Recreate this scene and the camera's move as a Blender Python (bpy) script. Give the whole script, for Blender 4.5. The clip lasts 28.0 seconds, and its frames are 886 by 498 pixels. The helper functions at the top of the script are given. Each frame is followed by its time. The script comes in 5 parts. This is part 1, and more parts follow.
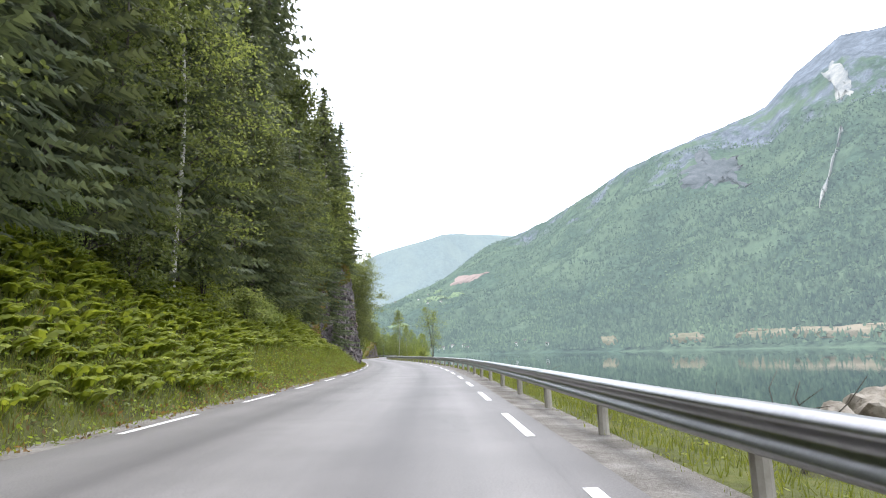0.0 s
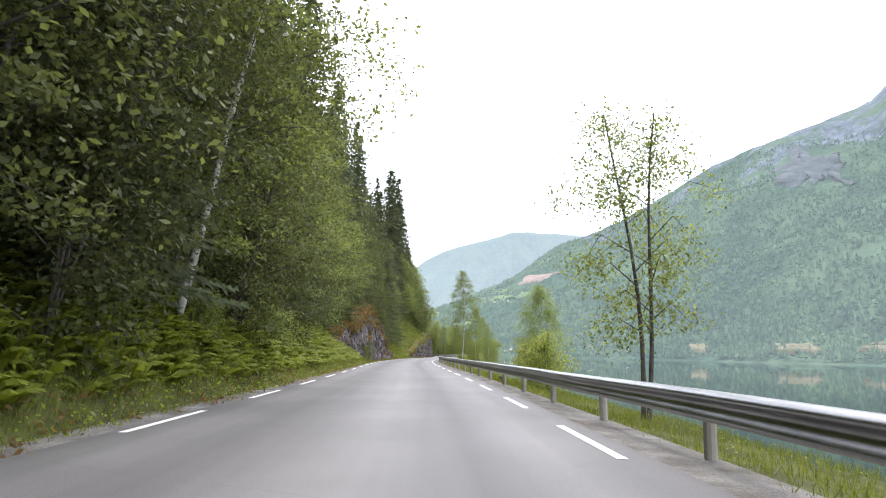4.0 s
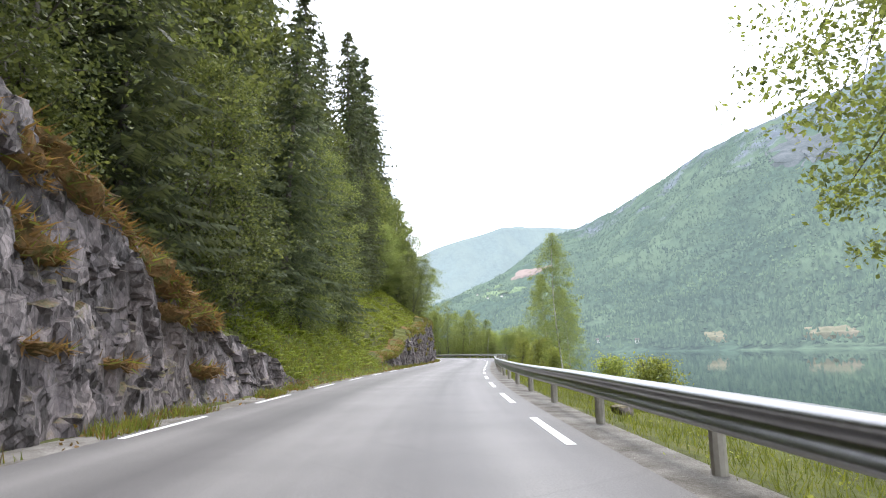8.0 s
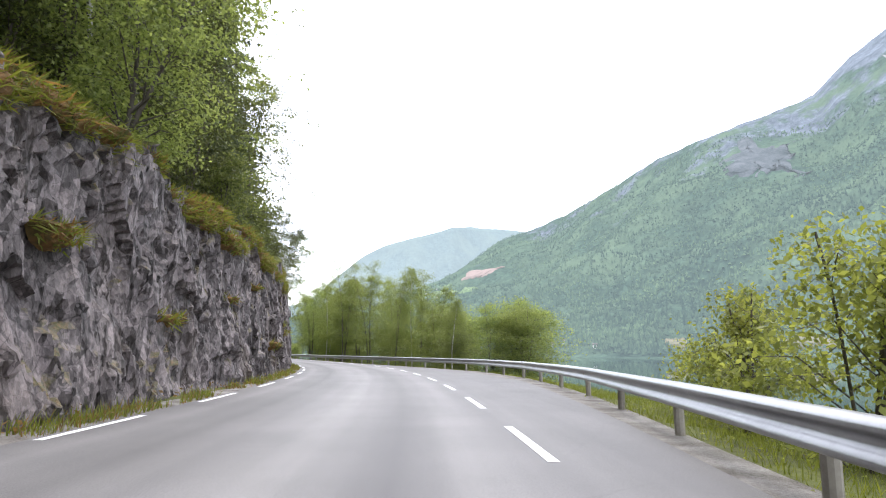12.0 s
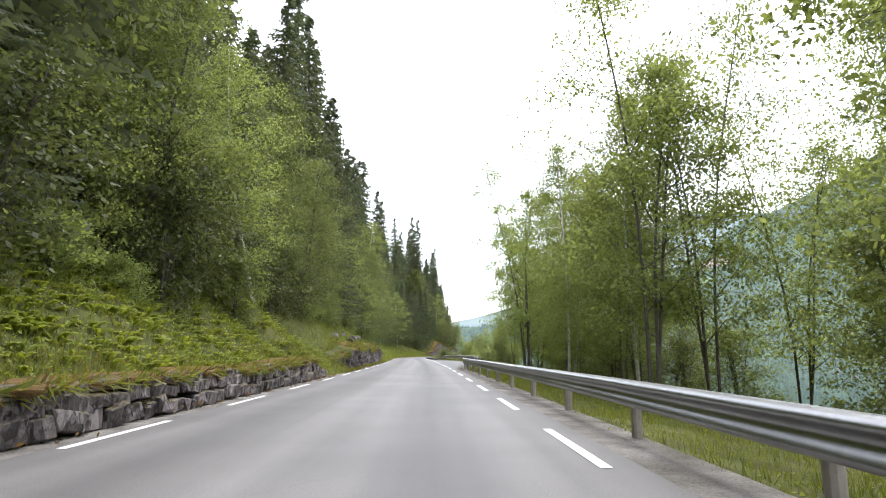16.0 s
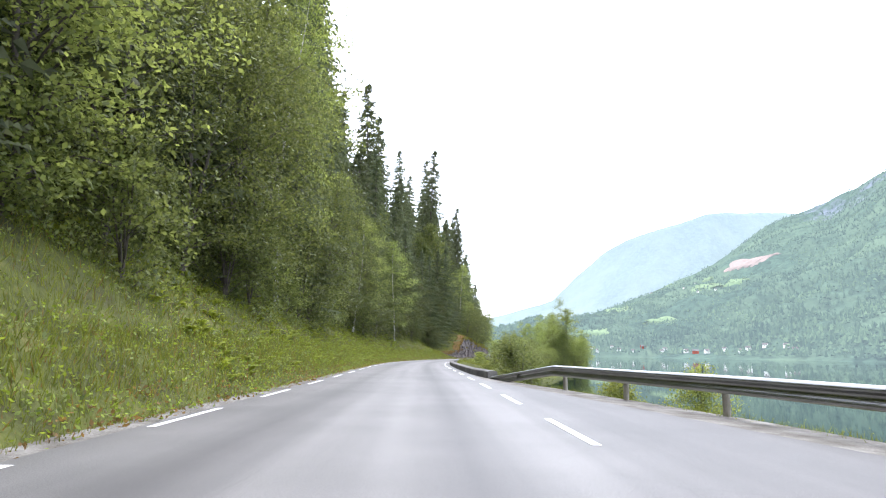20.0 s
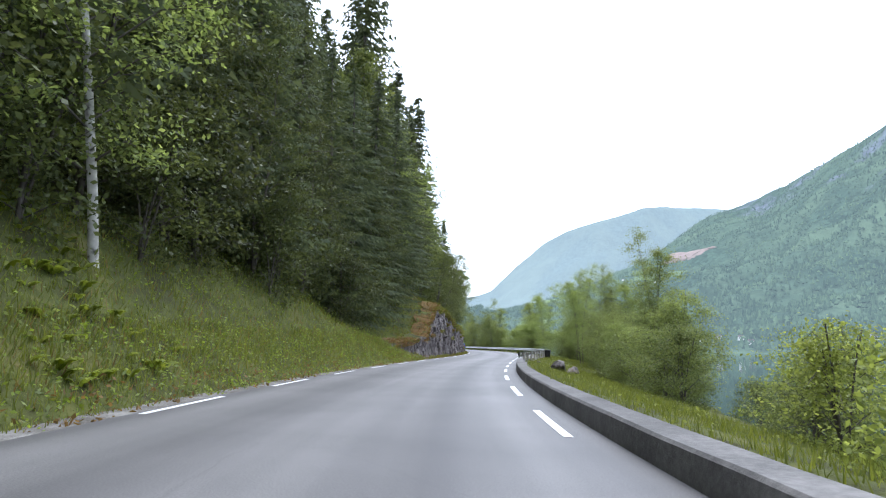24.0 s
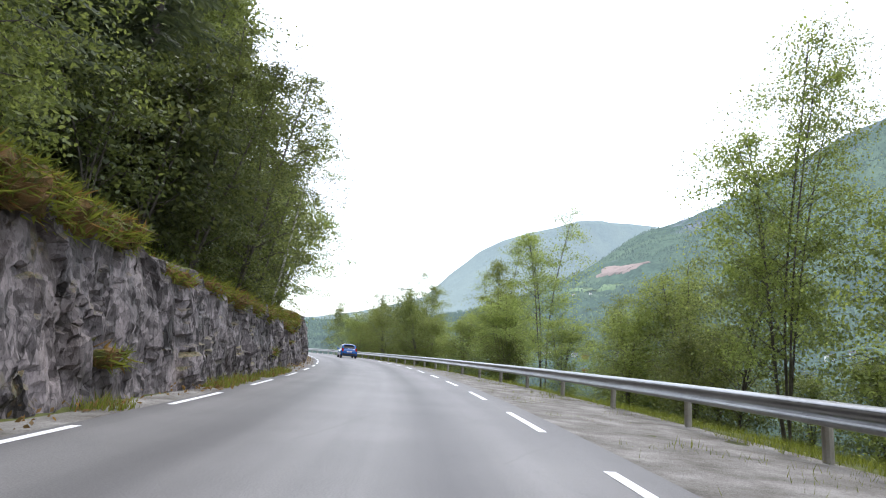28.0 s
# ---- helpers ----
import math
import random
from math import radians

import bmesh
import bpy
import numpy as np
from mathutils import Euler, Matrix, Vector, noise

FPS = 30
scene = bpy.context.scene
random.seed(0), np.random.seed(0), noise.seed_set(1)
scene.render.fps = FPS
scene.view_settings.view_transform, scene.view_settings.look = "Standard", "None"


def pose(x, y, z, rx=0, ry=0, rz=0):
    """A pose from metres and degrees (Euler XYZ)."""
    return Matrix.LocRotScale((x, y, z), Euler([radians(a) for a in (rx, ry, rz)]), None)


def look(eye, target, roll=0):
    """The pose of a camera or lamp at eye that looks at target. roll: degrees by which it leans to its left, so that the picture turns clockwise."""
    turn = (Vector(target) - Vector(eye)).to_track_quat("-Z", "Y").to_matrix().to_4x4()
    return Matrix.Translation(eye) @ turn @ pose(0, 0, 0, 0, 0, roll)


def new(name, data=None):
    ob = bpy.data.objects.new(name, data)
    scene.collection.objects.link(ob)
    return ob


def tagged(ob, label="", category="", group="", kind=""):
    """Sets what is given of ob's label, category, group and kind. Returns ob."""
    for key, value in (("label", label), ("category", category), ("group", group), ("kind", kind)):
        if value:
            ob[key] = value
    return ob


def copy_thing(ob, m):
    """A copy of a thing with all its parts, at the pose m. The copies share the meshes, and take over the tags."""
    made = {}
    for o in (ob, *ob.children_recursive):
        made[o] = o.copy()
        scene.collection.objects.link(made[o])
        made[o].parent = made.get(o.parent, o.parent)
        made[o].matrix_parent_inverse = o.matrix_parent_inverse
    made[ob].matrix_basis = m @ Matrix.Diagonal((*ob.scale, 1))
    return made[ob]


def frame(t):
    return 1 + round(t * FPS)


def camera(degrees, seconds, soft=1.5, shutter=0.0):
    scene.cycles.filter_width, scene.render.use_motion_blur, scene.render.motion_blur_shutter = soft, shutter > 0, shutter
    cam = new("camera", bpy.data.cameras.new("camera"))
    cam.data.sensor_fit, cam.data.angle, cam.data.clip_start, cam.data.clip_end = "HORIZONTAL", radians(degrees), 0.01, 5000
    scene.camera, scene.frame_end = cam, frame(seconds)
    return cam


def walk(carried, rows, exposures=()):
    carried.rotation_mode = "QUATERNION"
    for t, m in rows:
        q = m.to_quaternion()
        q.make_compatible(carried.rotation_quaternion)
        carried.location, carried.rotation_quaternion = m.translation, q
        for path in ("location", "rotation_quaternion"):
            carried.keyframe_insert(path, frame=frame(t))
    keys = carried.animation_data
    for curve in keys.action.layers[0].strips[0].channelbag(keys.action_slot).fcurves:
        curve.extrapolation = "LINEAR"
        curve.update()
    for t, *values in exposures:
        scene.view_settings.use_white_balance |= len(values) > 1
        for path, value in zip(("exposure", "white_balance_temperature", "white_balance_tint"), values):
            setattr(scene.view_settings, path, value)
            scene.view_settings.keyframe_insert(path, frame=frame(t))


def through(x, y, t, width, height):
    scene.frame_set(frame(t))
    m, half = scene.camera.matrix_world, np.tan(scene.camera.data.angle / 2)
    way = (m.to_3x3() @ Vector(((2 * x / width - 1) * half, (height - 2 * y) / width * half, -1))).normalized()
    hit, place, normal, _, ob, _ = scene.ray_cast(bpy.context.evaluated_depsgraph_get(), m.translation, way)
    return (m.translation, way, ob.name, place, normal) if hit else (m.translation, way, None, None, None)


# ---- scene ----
cam = camera(70.2, 28.0, soft=1.1)
PATH = [
    (0, (-1.231, 5.982, 1.040), (-1.231, 25.714, 4.300), -1.50),
    (0.5, (-1.494, 15.445, 1.040), (-1.599, 35.177, 4.300), -1.59),
    (1, (-1.820, 24.604, 1.040), (-2.030, 44.335, 4.300), -1.67),
    (1.5, (-2.226, 33.347, 1.040), (-2.574, 53.077, 4.300), -1.94),
    (2, (-2.757, 42.072, 1.040), (-3.490, 61.791, 4.300), -1.50),
    (2.5, (-3.462, 51.277, 1.040), (-4.687, 70.972, 4.300), -0.72),
    (3, (-4.302, 60.459, 1.040), (-5.875, 80.129, 4.300), 0.81),
    (3.5, (-5.277, 69.584, 1.040), (-7.130, 89.230, 4.300), 1.29),
    (5.5, (-10.453, 107.616, 1.040), (-13.199, 127.157, 4.300), -0.30),
    (6, (-11.964, 117.232, 1.040), (-14.710, 136.773, 4.300), -0.25),
    (6.5, (-13.459, 126.837, 1.040), (-16.205, 146.378, 4.300), -0.10),
    (7, (-14.897, 136.421, 1.040), (-17.435, 155.990, 4.300), 0.17),
    (7.5, (-16.199, 145.996, 1.040), (-18.427, 165.602, 4.300), -0.20),
    (8, (-17.326, 155.554, 1.040), (-19.102, 175.206, 4.300), -1.33),
    (8.5, (-18.216, 164.859, 1.040), (-19.507, 184.549, 4.300), -2.08),
    (9, (-18.873, 174.140, 1.040), (-19.673, 193.857, 4.300), -1.82),
    (9.5, (-19.331, 183.382, 1.040), (-19.644, 203.112, 4.300), -1.37),
    (10, (-19.619, 192.577, 1.040), (-19.517, 212.309, 4.300), -0.88),
    (10.5, (-19.776, 201.715, 1.040), (-19.500, 221.445, 4.300), -1.09),
    (11, (-19.921, 210.790, 1.040), (-19.682, 230.521, 4.300), -1.01),
    (11.5, (-20.122, 219.632, 1.040), (-20.060, 239.365, 4.300), -0.27),
    (13.5, (-22.881, 254.735, 1.040), (-24.909, 274.363, 4.300), 1.33),
    (14, (-24.346, 263.382, 1.040), (-27.515, 282.858, 4.300), 1.42),
    (14.5, (-26.268, 272.213, 1.040), (-30.668, 291.449, 4.300), 1.59),
    (15, (-28.686, 280.997, 1.040), (-34.333, 299.904, 4.300), 1.47),
    (15.5, (-31.583, 289.749, 1.040), (-38.088, 308.379, 4.300), 0.77),
    (16, (-34.810, 298.501, 1.040), (-41.764, 316.968, 4.300), -0.32),
    (16.5, (-38.220, 307.088, 1.040), (-45.365, 325.481, 4.300), -0.53),
    (17, (-41.766, 315.663, 1.040), (-48.975, 334.032, 4.300), -0.30),
    (17.5, (-45.436, 324.444, 1.040), (-52.675, 342.801, 4.300), -0.39),
    (18, (-49.140, 333.235, 1.040), (-56.473, 351.555, 4.300), -0.14),
    (18.5, (-52.960, 342.216, 1.040), (-60.357, 360.510, 4.300), -0.01),
    (19, (-56.809, 351.200, 1.040), (-64.234, 369.483, 4.300), 0.00),
    (19.5, (-60.612, 360.030, 1.040), (-68.046, 378.308, 4.300), 0.61),
    (20, (-64.419, 368.873, 1.040), (-71.852, 387.152, 4.300), 0.60),
    (20.5, (-68.274, 377.819, 1.040), (-75.707, 396.099, 4.300), 0.10),
    (22.5, (-83.999, 413.676, 1.040), (-91.804, 431.799, 4.300), 0.20),
    (23, (-87.768, 422.793, 1.040), (-94.933, 441.196, 4.205), 0.38),
    (23.5, (-91.206, 431.847, 1.040), (-97.623, 450.540, 4.110), 0.91),
    (24, (-94.298, 441.051, 1.040), (-99.885, 460.019, 4.041), 0.91),
    (24.5, (-96.995, 450.388, 1.040), (-101.699, 469.575, 4.162), 0.65),
    (25, (-99.296, 459.840, 1.040), (-103.109, 479.201, 4.300), 0.49),
    (25.5, (-101.126, 469.058, 1.040), (-104.091, 488.567, 4.300), 1.43),
    (26, (-102.701, 478.308, 1.040), (-105.054, 497.899, 4.300), 1.97),
    (26.5, (-104.177, 487.770, 1.040), (-106.409, 507.376, 4.300), 2.94),
    (27, (-105.640, 497.207, 1.040), (-108.124, 516.782, 4.300), 3.37),
    (27.5, (-107.230, 506.599, 1.040), (-110.199, 526.107, 4.300), 3.61),
    (28, (-109.027, 515.959, 1.040), (-112.645, 535.357, 4.300), 3.00),
]
walk(cam, [(t, look(eye, target, roll)) for t, eye, target, roll in PATH], exposures=[(0.0, 0.95, 6500, 12), (3.0, 0.93, 6500, 14), (8.0, 1.03, 6500, 12), (11.0, 1.06, 6500, 14), (13.5, 0.75, 6450, 13), (15.0, 0.7, 6500, 12), (16.0, 1.02, 6550, 12), (17.0, 1.3, 6500, 13), (18.0, 1.46, 6300, 14), (19.0, 1.45, 6250, 13), (20.5, 1.16, 6200, 13), (22.5, 0.62, 5850, 13), (24.0, 0.74, 5850, 11), (26.0, 0.9, 6050, 12), (28.0, 0.65, 6250, 12)])

# ---------------------------------------------------------------- light
SUN_UP, SUN_ROUND = 64.0, 10.0
world = bpy.data.worlds.new("overcast_sky")
scene.world = world
world.use_nodes = True
wn, wl = world.node_tree.nodes, world.node_tree.links
wn.clear()
sky = wn.new("ShaderNodeTexSky")
sky.sky_type, sky.sun_disc = "NISHITA", False
sky.sun_elevation, sky.sun_rotation = radians(SUN_UP), radians(SUN_ROUND)
sky_back = wn.new("ShaderNodeBackground")
sky_back.inputs[1].default_value = 0.1
wl.new(sky.outputs[0], sky_back.inputs[0])
cloud_back = wn.new("ShaderNodeBackground")
cloud_back.inputs[0].default_value = (1.0, 1.0, 1.0, 1)
cloud_back.inputs[1].default_value = 1.05
both = wn.new("ShaderNodeAddShader")
wl.new(sky_back.outputs[0], both.inputs[0])
wl.new(cloud_back.outputs[0], both.inputs[1])
world_out = wn.new("ShaderNodeOutputWorld")
wl.new(both.outputs[0], world_out.inputs[0])
sun = new("sun", bpy.data.lights.new("sun", "SUN"))
sun.data.energy, sun.data.angle, sun.data.color = 1.3, radians(24), (1.0, 0.97, 0.91)
sun.matrix_world = look((0, 0, 0), (-math.sin(radians(SUN_ROUND)) * math.cos(radians(SUN_UP)), -math.cos(radians(SUN_ROUND)) * math.cos(radians(SUN_UP)), -math.sin(radians(SUN_UP))))


# ---------------------------------------------------------------- materials
def material(name, rough=0.8, metal=0.0, spec=0.3):
    m = bpy.data.materials.new(name)
    m.use_nodes = True
    p = m.node_tree.nodes["Principled BSDF"]
    p.inputs["Roughness"].default_value = rough
    p.inputs["Metallic"].default_value = metal
    p.inputs["Specular IOR Level"].default_value = spec
    return m, m.node_tree.nodes, m.node_tree.links, p


def noise_node(n, l, scale, detail=4.0, rough=0.6, vector=None, kind="ShaderNodeTexNoise"):
    t = n.new(kind)
    t.inputs["Scale"].default_value = scale
    if kind == "ShaderNodeTexNoise":
        t.inputs["Detail"].default_value = detail
        t.inputs["Roughness"].default_value = rough
    if vector is not None:
        l.new(vector, t.inputs["Vector"])
    return t


def ramp(n, l, fac, stops):
    r = n.new("ShaderNodeValToRGB")
    while len(r.color_ramp.elements) < len(stops):
        r.color_ramp.elements.new(0.5)
    for e, (p, c) in zip(r.color_ramp.elements, stops):
        e.position, e.color = p, (*c, 1)
    l.new(fac, r.inputs[0])
    return r


def mixed(n, l, fac, a, b, mode="MIX"):
    x = n.new("ShaderNodeMix")
    x.data_type, x.blend_type = "RGBA", mode
    for sock, v in ((x.inputs[0], fac), (x.inputs[6], a), (x.inputs[7], b)):
        if isinstance(v, bpy.types.NodeSocket):
            l.new(v, sock)
        elif isinstance(v, tuple):
            sock.default_value = (*v, 1)
        else:
            sock.default_value = v
    return x.outputs[2]


def bump(n, l, p, height, strength=0.4, distance=0.05, normal=None):
    b = n.new("ShaderNodeBump")
    b.inputs["Strength"].default_value, b.inputs["Distance"].default_value = strength, distance
    l.new(height, b.inputs["Height"])
    if normal is not None:
        l.new(normal, b.inputs["Normal"])
    l.new(b.outputs[0], p.inputs["Normal"])
    return b.outputs[0]


def place(n, l, size=(1, 1, 1), of="position"):
    if of == "position":
        src = n.new("ShaderNodeNewGeometry").outputs["Position"]
    else:
        src = n.new("ShaderNodeTexCoord").outputs[of]
    m = n.new("ShaderNodeMapping")
    m.inputs["Scale"].default_value = size
    l.new(src, m.inputs["Vector"])
    return m.outputs[0]


def mottled(name, stops, big=0.4, fine=6.0, rough=0.85, relief=0.4, depth=0.03, spec=0.25, metal=0.0, of="position", vary=0.0):
    """A surface whose colour wanders along stops at a big and a fine scale, with fine relief."""
    m, n, l, p = material(name, rough, metal, spec)
    v = place(n, l, of=of)
    a, b = noise_node(n, l, big, 3, 0.55, v), noise_node(n, l, fine, 6, 0.65, v)
    mid = n.new("ShaderNodeMath")
    mid.operation = "MULTIPLY_ADD"
    l.new(a.outputs[0], mid.inputs[0])
    mid.inputs[1].default_value = 0.6
    half = n.new("ShaderNodeMath")
    half.operation = "MULTIPLY"
    l.new(b.outputs[0], half.inputs[0])
    half.inputs[1].default_value = 0.4
    l.new(half.outputs[0], mid.inputs[2])
    col = ramp(n, l, mid.outputs[0], stops).outputs[0]
    if vary:
        info = n.new("ShaderNodeObjectInfo")
        hsv = n.new("ShaderNodeHueSaturation")
        span = n.new("ShaderNodeMapRange")
        span.inputs[3].default_value, span.inputs[4].default_value = 1 - vary, 1 + vary
        l.new(info.outputs["Random"], span.inputs[0])
        l.new(span.outputs[0], hsv.inputs["Value"])
        l.new(col, hsv.inputs["Color"])
        col = hsv.outputs[0]
    l.new(col, p.inputs["Base Color"])
    bump(n, l, p, b.outputs[0], relief, depth)
    return m


def leaf_material(name, dark, light, hue=0.03, value=0.35, through=0.45):
    """Leaves: each one its own shade, each plant a little different, light passing through."""
    m, n, l, p = material(name, 0.55, 0, 0.25)
    geo, info = n.new("ShaderNodeNewGeometry"), n.new("ShaderNodeObjectInfo")
    col = mixed(n, l, geo.outputs["Random Per Island"], dark, light)
    hsv = n.new("ShaderNodeHueSaturation")
    for out, low, high, sock in (("Random", 0.5 - hue, 0.5 + hue, "Hue"), ("Random", 1 - value * 0.5, 1 + value * 0.5, "Value")):
        span = n.new("ShaderNodeMapRange")
        span.inputs[3].default_value, span.inputs[4].default_value = low, high
        l.new(info.outputs[out], span.inputs[0])
        l.new(span.outputs[0], hsv.inputs[sock])
    l.new(col, hsv.inputs["Color"])
    l.new(hsv.outputs[0], p.inputs["Base Color"])
    tr = n.new("ShaderNodeBsdfTranslucent")
    l.new(mixed(n, l, 1.0, hsv.outputs[0], (1.65, 1.6, 1.0), "MULTIPLY"), tr.inputs[0])
    mix = n.new("ShaderNodeMixShader")
    mix.inputs[0].default_value = through
    l.new(p.outputs[0], mix.inputs[1])
    l.new(tr.outputs[0], mix.inputs[2])
    l.new(mix.outputs[0], n["Material Output"].inputs[0])
    return m


def asphalt_material():
    m, n, l, p = material("worn_asphalt", 0.62, 0, 0.4)
    uv = place(n, l, of="UV")
    sep = n.new("ShaderNodeSeparateXYZ")
    l.new(uv, sep.inputs[0])
    v = place(n, l)
    grain = noise_node(n, l, 60, 3, 0.7, v)
    patch = noise_node(n, l, 0.35, 4, 0.55, v)
    streak = noise_node(n, l, 1.0, 3, 0.5, place(n, l, (1.6, 0.035, 1), "UV"))
    base = ramp(n, l, patch.outputs[0], [(0.3, (0.136, 0.132, 0.131)), (0.7, (0.184, 0.178, 0.176))]).outputs[0]
    # oily darker lanes between the polished wheel tracks
    lanes = ramp(n, l, sep.outputs[0], [(0.0, (1, 1, 1))])
    r = lanes.color_ramp
    for e in list(r.elements)[1:]:
        r.elements.remove(e)
    span = n.new("ShaderNodeMapRange")
    span.inputs[1].default_value, span.inputs[2].default_value = -6.6, 0.8
    l.new(sep.outputs[0], span.inputs[0])
    l.new(span.outputs[0], lanes.inputs[0])
    r.elements[0].position, r.elements[0].color = 0.0, (0.72, 0.72, 0.72, 1)
    for pos, g in ((0.1, 0.8), (0.19, 1.06), (0.32, 0.68), (0.45, 1.1), (0.56, 1.12), (0.68, 0.64), (0.8, 1.06), (0.9, 0.86), (0.97, 0.7)):
        e = r.elements.new(pos)
        e.color = (g, g, g, 1)
    c = mixed(n, l, 1.0, base, lanes.outputs[0], "MULTIPLY")
    worn = ramp(n, l, streak.outputs[0], [(0.3, (0.82, 0.82, 0.83)), (0.7, (1.12, 1.12, 1.12))]).outputs[0]
    c = mixed(n, l, 1.0, c, worn, "MULTIPLY")
    specks = ramp(n, l, grain.outputs[0], [(0.35, (0.7, 0.7, 0.7)), (0.65, (1.25, 1.24, 1.22))]).outputs[0]
    c = mixed(n, l, 1.0, c, specks, "MULTIPLY")
    # thin sealed cracks
    wob = noise_node(n, l, 0.5, 4, 0.7, v)
    warped = mixed(n, l, 0.25, v, wob.outputs["Color"], "ADD")
    crack = noise_node(n, l, 0.22, vector=warped, kind="ShaderNodeTexVoronoi")
    crack.feature = "DISTANCE_TO_EDGE"
    line = ramp(n, l, crack.outputs["Distance"], [(0.0, (0.88, 0.88, 0.88)), (0.004, (1, 1, 1))]).outputs[0]
    c = mixed(n, l, 1.0, c, line, "MULTIPLY")
    l.new(c, p.inputs["Base Color"])
    bump(n, l, p, grain.outputs[0], 0.5, 0.006)
    return m


def rock_material():
    """Blasted rock: flat facets at three sizes, each with a tilt and a tone of its own, dark joints, moss on ledges."""
    m, n, l, p = material("split_rock", 0.68, 0, 0.4)
    v = place(n, l, (1, 1, 0.62))
    warp = noise_node(n, l, 1.6, 3, 0.5, v)
    bent = mixed(n, l, 0.16, v, warp.outputs["Color"], "ADD")
    flecks, slabs, big = noise_node(n, l, 17, 5, 0.7, v), noise_node(n, l, 2.2, 5, 0.62, v), noise_node(n, l, 0.42, 4, 0.6, v)
    c = ramp(n, l, slabs.outputs[0], [(0.3, (0.072, 0.06, 0.059)), (0.5, (0.138, 0.118, 0.115)), (0.68, (0.24, 0.213, 0.206))]).outputs[0]
    c = mixed(n, l, 0.4, c, ramp(n, l, flecks.outputs[0], [(0.3, (0.045, 0.038, 0.038)), (0.5, (0.14, 0.122, 0.12)), (0.72, (0.32, 0.29, 0.282))]).outputs[0])
    normal = n.new("ShaderNodeNewGeometry").outputs["Normal"]
    for scale, tilt, low, high in ((1.9, 0.36, 0.72, 1.12), (5.5, 0.42, 0.62, 1.14), (14.0, 0.4, 0.72, 1.1)):
        cells = noise_node(n, l, scale, vector=bent, kind="ShaderNodeTexVoronoi")
        tone = n.new("ShaderNodeSeparateColor")
        l.new(cells.outputs["Color"], tone.inputs[0])
        c = mixed(n, l, 1.0, c, ramp(n, l, tone.outputs[2], [(0.05, (low, low, low)), (0.95, (high, high * 0.985, high * 0.985))]).outputs[0], "MULTIPLY")
        away = n.new("ShaderNodeVectorMath")
        away.operation = "MULTIPLY_ADD"
        l.new(cells.outputs["Color"], away.inputs[0])
        away.inputs[1].default_value = (tilt * 2, tilt * 2, tilt * 2)
        away.inputs[2].default_value = (-tilt, -tilt, -tilt)
        add = n.new("ShaderNodeVectorMath")
        l.new(normal, add.inputs[0])
        l.new(away.outputs[0], add.inputs[1])
        normal = add.outputs[0]
        if scale < 8:
            edges = noise_node(n, l, scale, vector=bent, kind="ShaderNodeTexVoronoi")
            edges.feature = "DISTANCE_TO_EDGE"
            crack = ramp(n, l, edges.outputs["Distance"], [(0.0, (0.4, 0.385, 0.385)), (0.025, (1, 1, 1))]).outputs[0]
            c = mixed(n, l, 0.85, c, crack, "MULTIPLY")
    unit = n.new("ShaderNodeVectorMath")
    unit.operation = "NORMALIZE"
    l.new(normal, unit.inputs[0])
    c = mixed(n, l, ramp(n, l, big.outputs[0], [(0.52, (0, 0, 0)), (0.68, (0.5, 0.5, 0.5))]).outputs[0], c, (0.1, 0.07, 0.055))
    # moss and rusty turf, most of it on ledges
    sep = n.new("ShaderNodeSeparateXYZ")
    l.new(n.new("ShaderNodeNewGeometry").outputs["Normal"], sep.inputs[0])
    ledge = n.new("ShaderNodeMath")
    ledge.operation = "MULTIPLY_ADD"
    l.new(sep.outputs[2], ledge.inputs[0])
    ledge.inputs[1].default_value = 0.22
    l.new(noise_node(n, l, 0.9, 6, 0.7, v).outputs[0], ledge.inputs[2])
    moss = ramp(n, l, flecks.outputs[0], [(0.35, (0.05, 0.055, 0.016)), (0.5, (0.1, 0.085, 0.028)), (0.65, (0.17, 0.095, 0.038))]).outputs[0]
    c = mixed(n, l, ramp(n, l, ledge.outputs[0], [(0.66, (0, 0, 0)), (0.76, (0.9, 0.9, 0.9))]).outputs[0], c, moss)
    l.new(c, p.inputs["Base Color"])
    bump(n, l, p, flecks.outputs[0], 0.6, 0.04, unit.outputs[0])
    return m


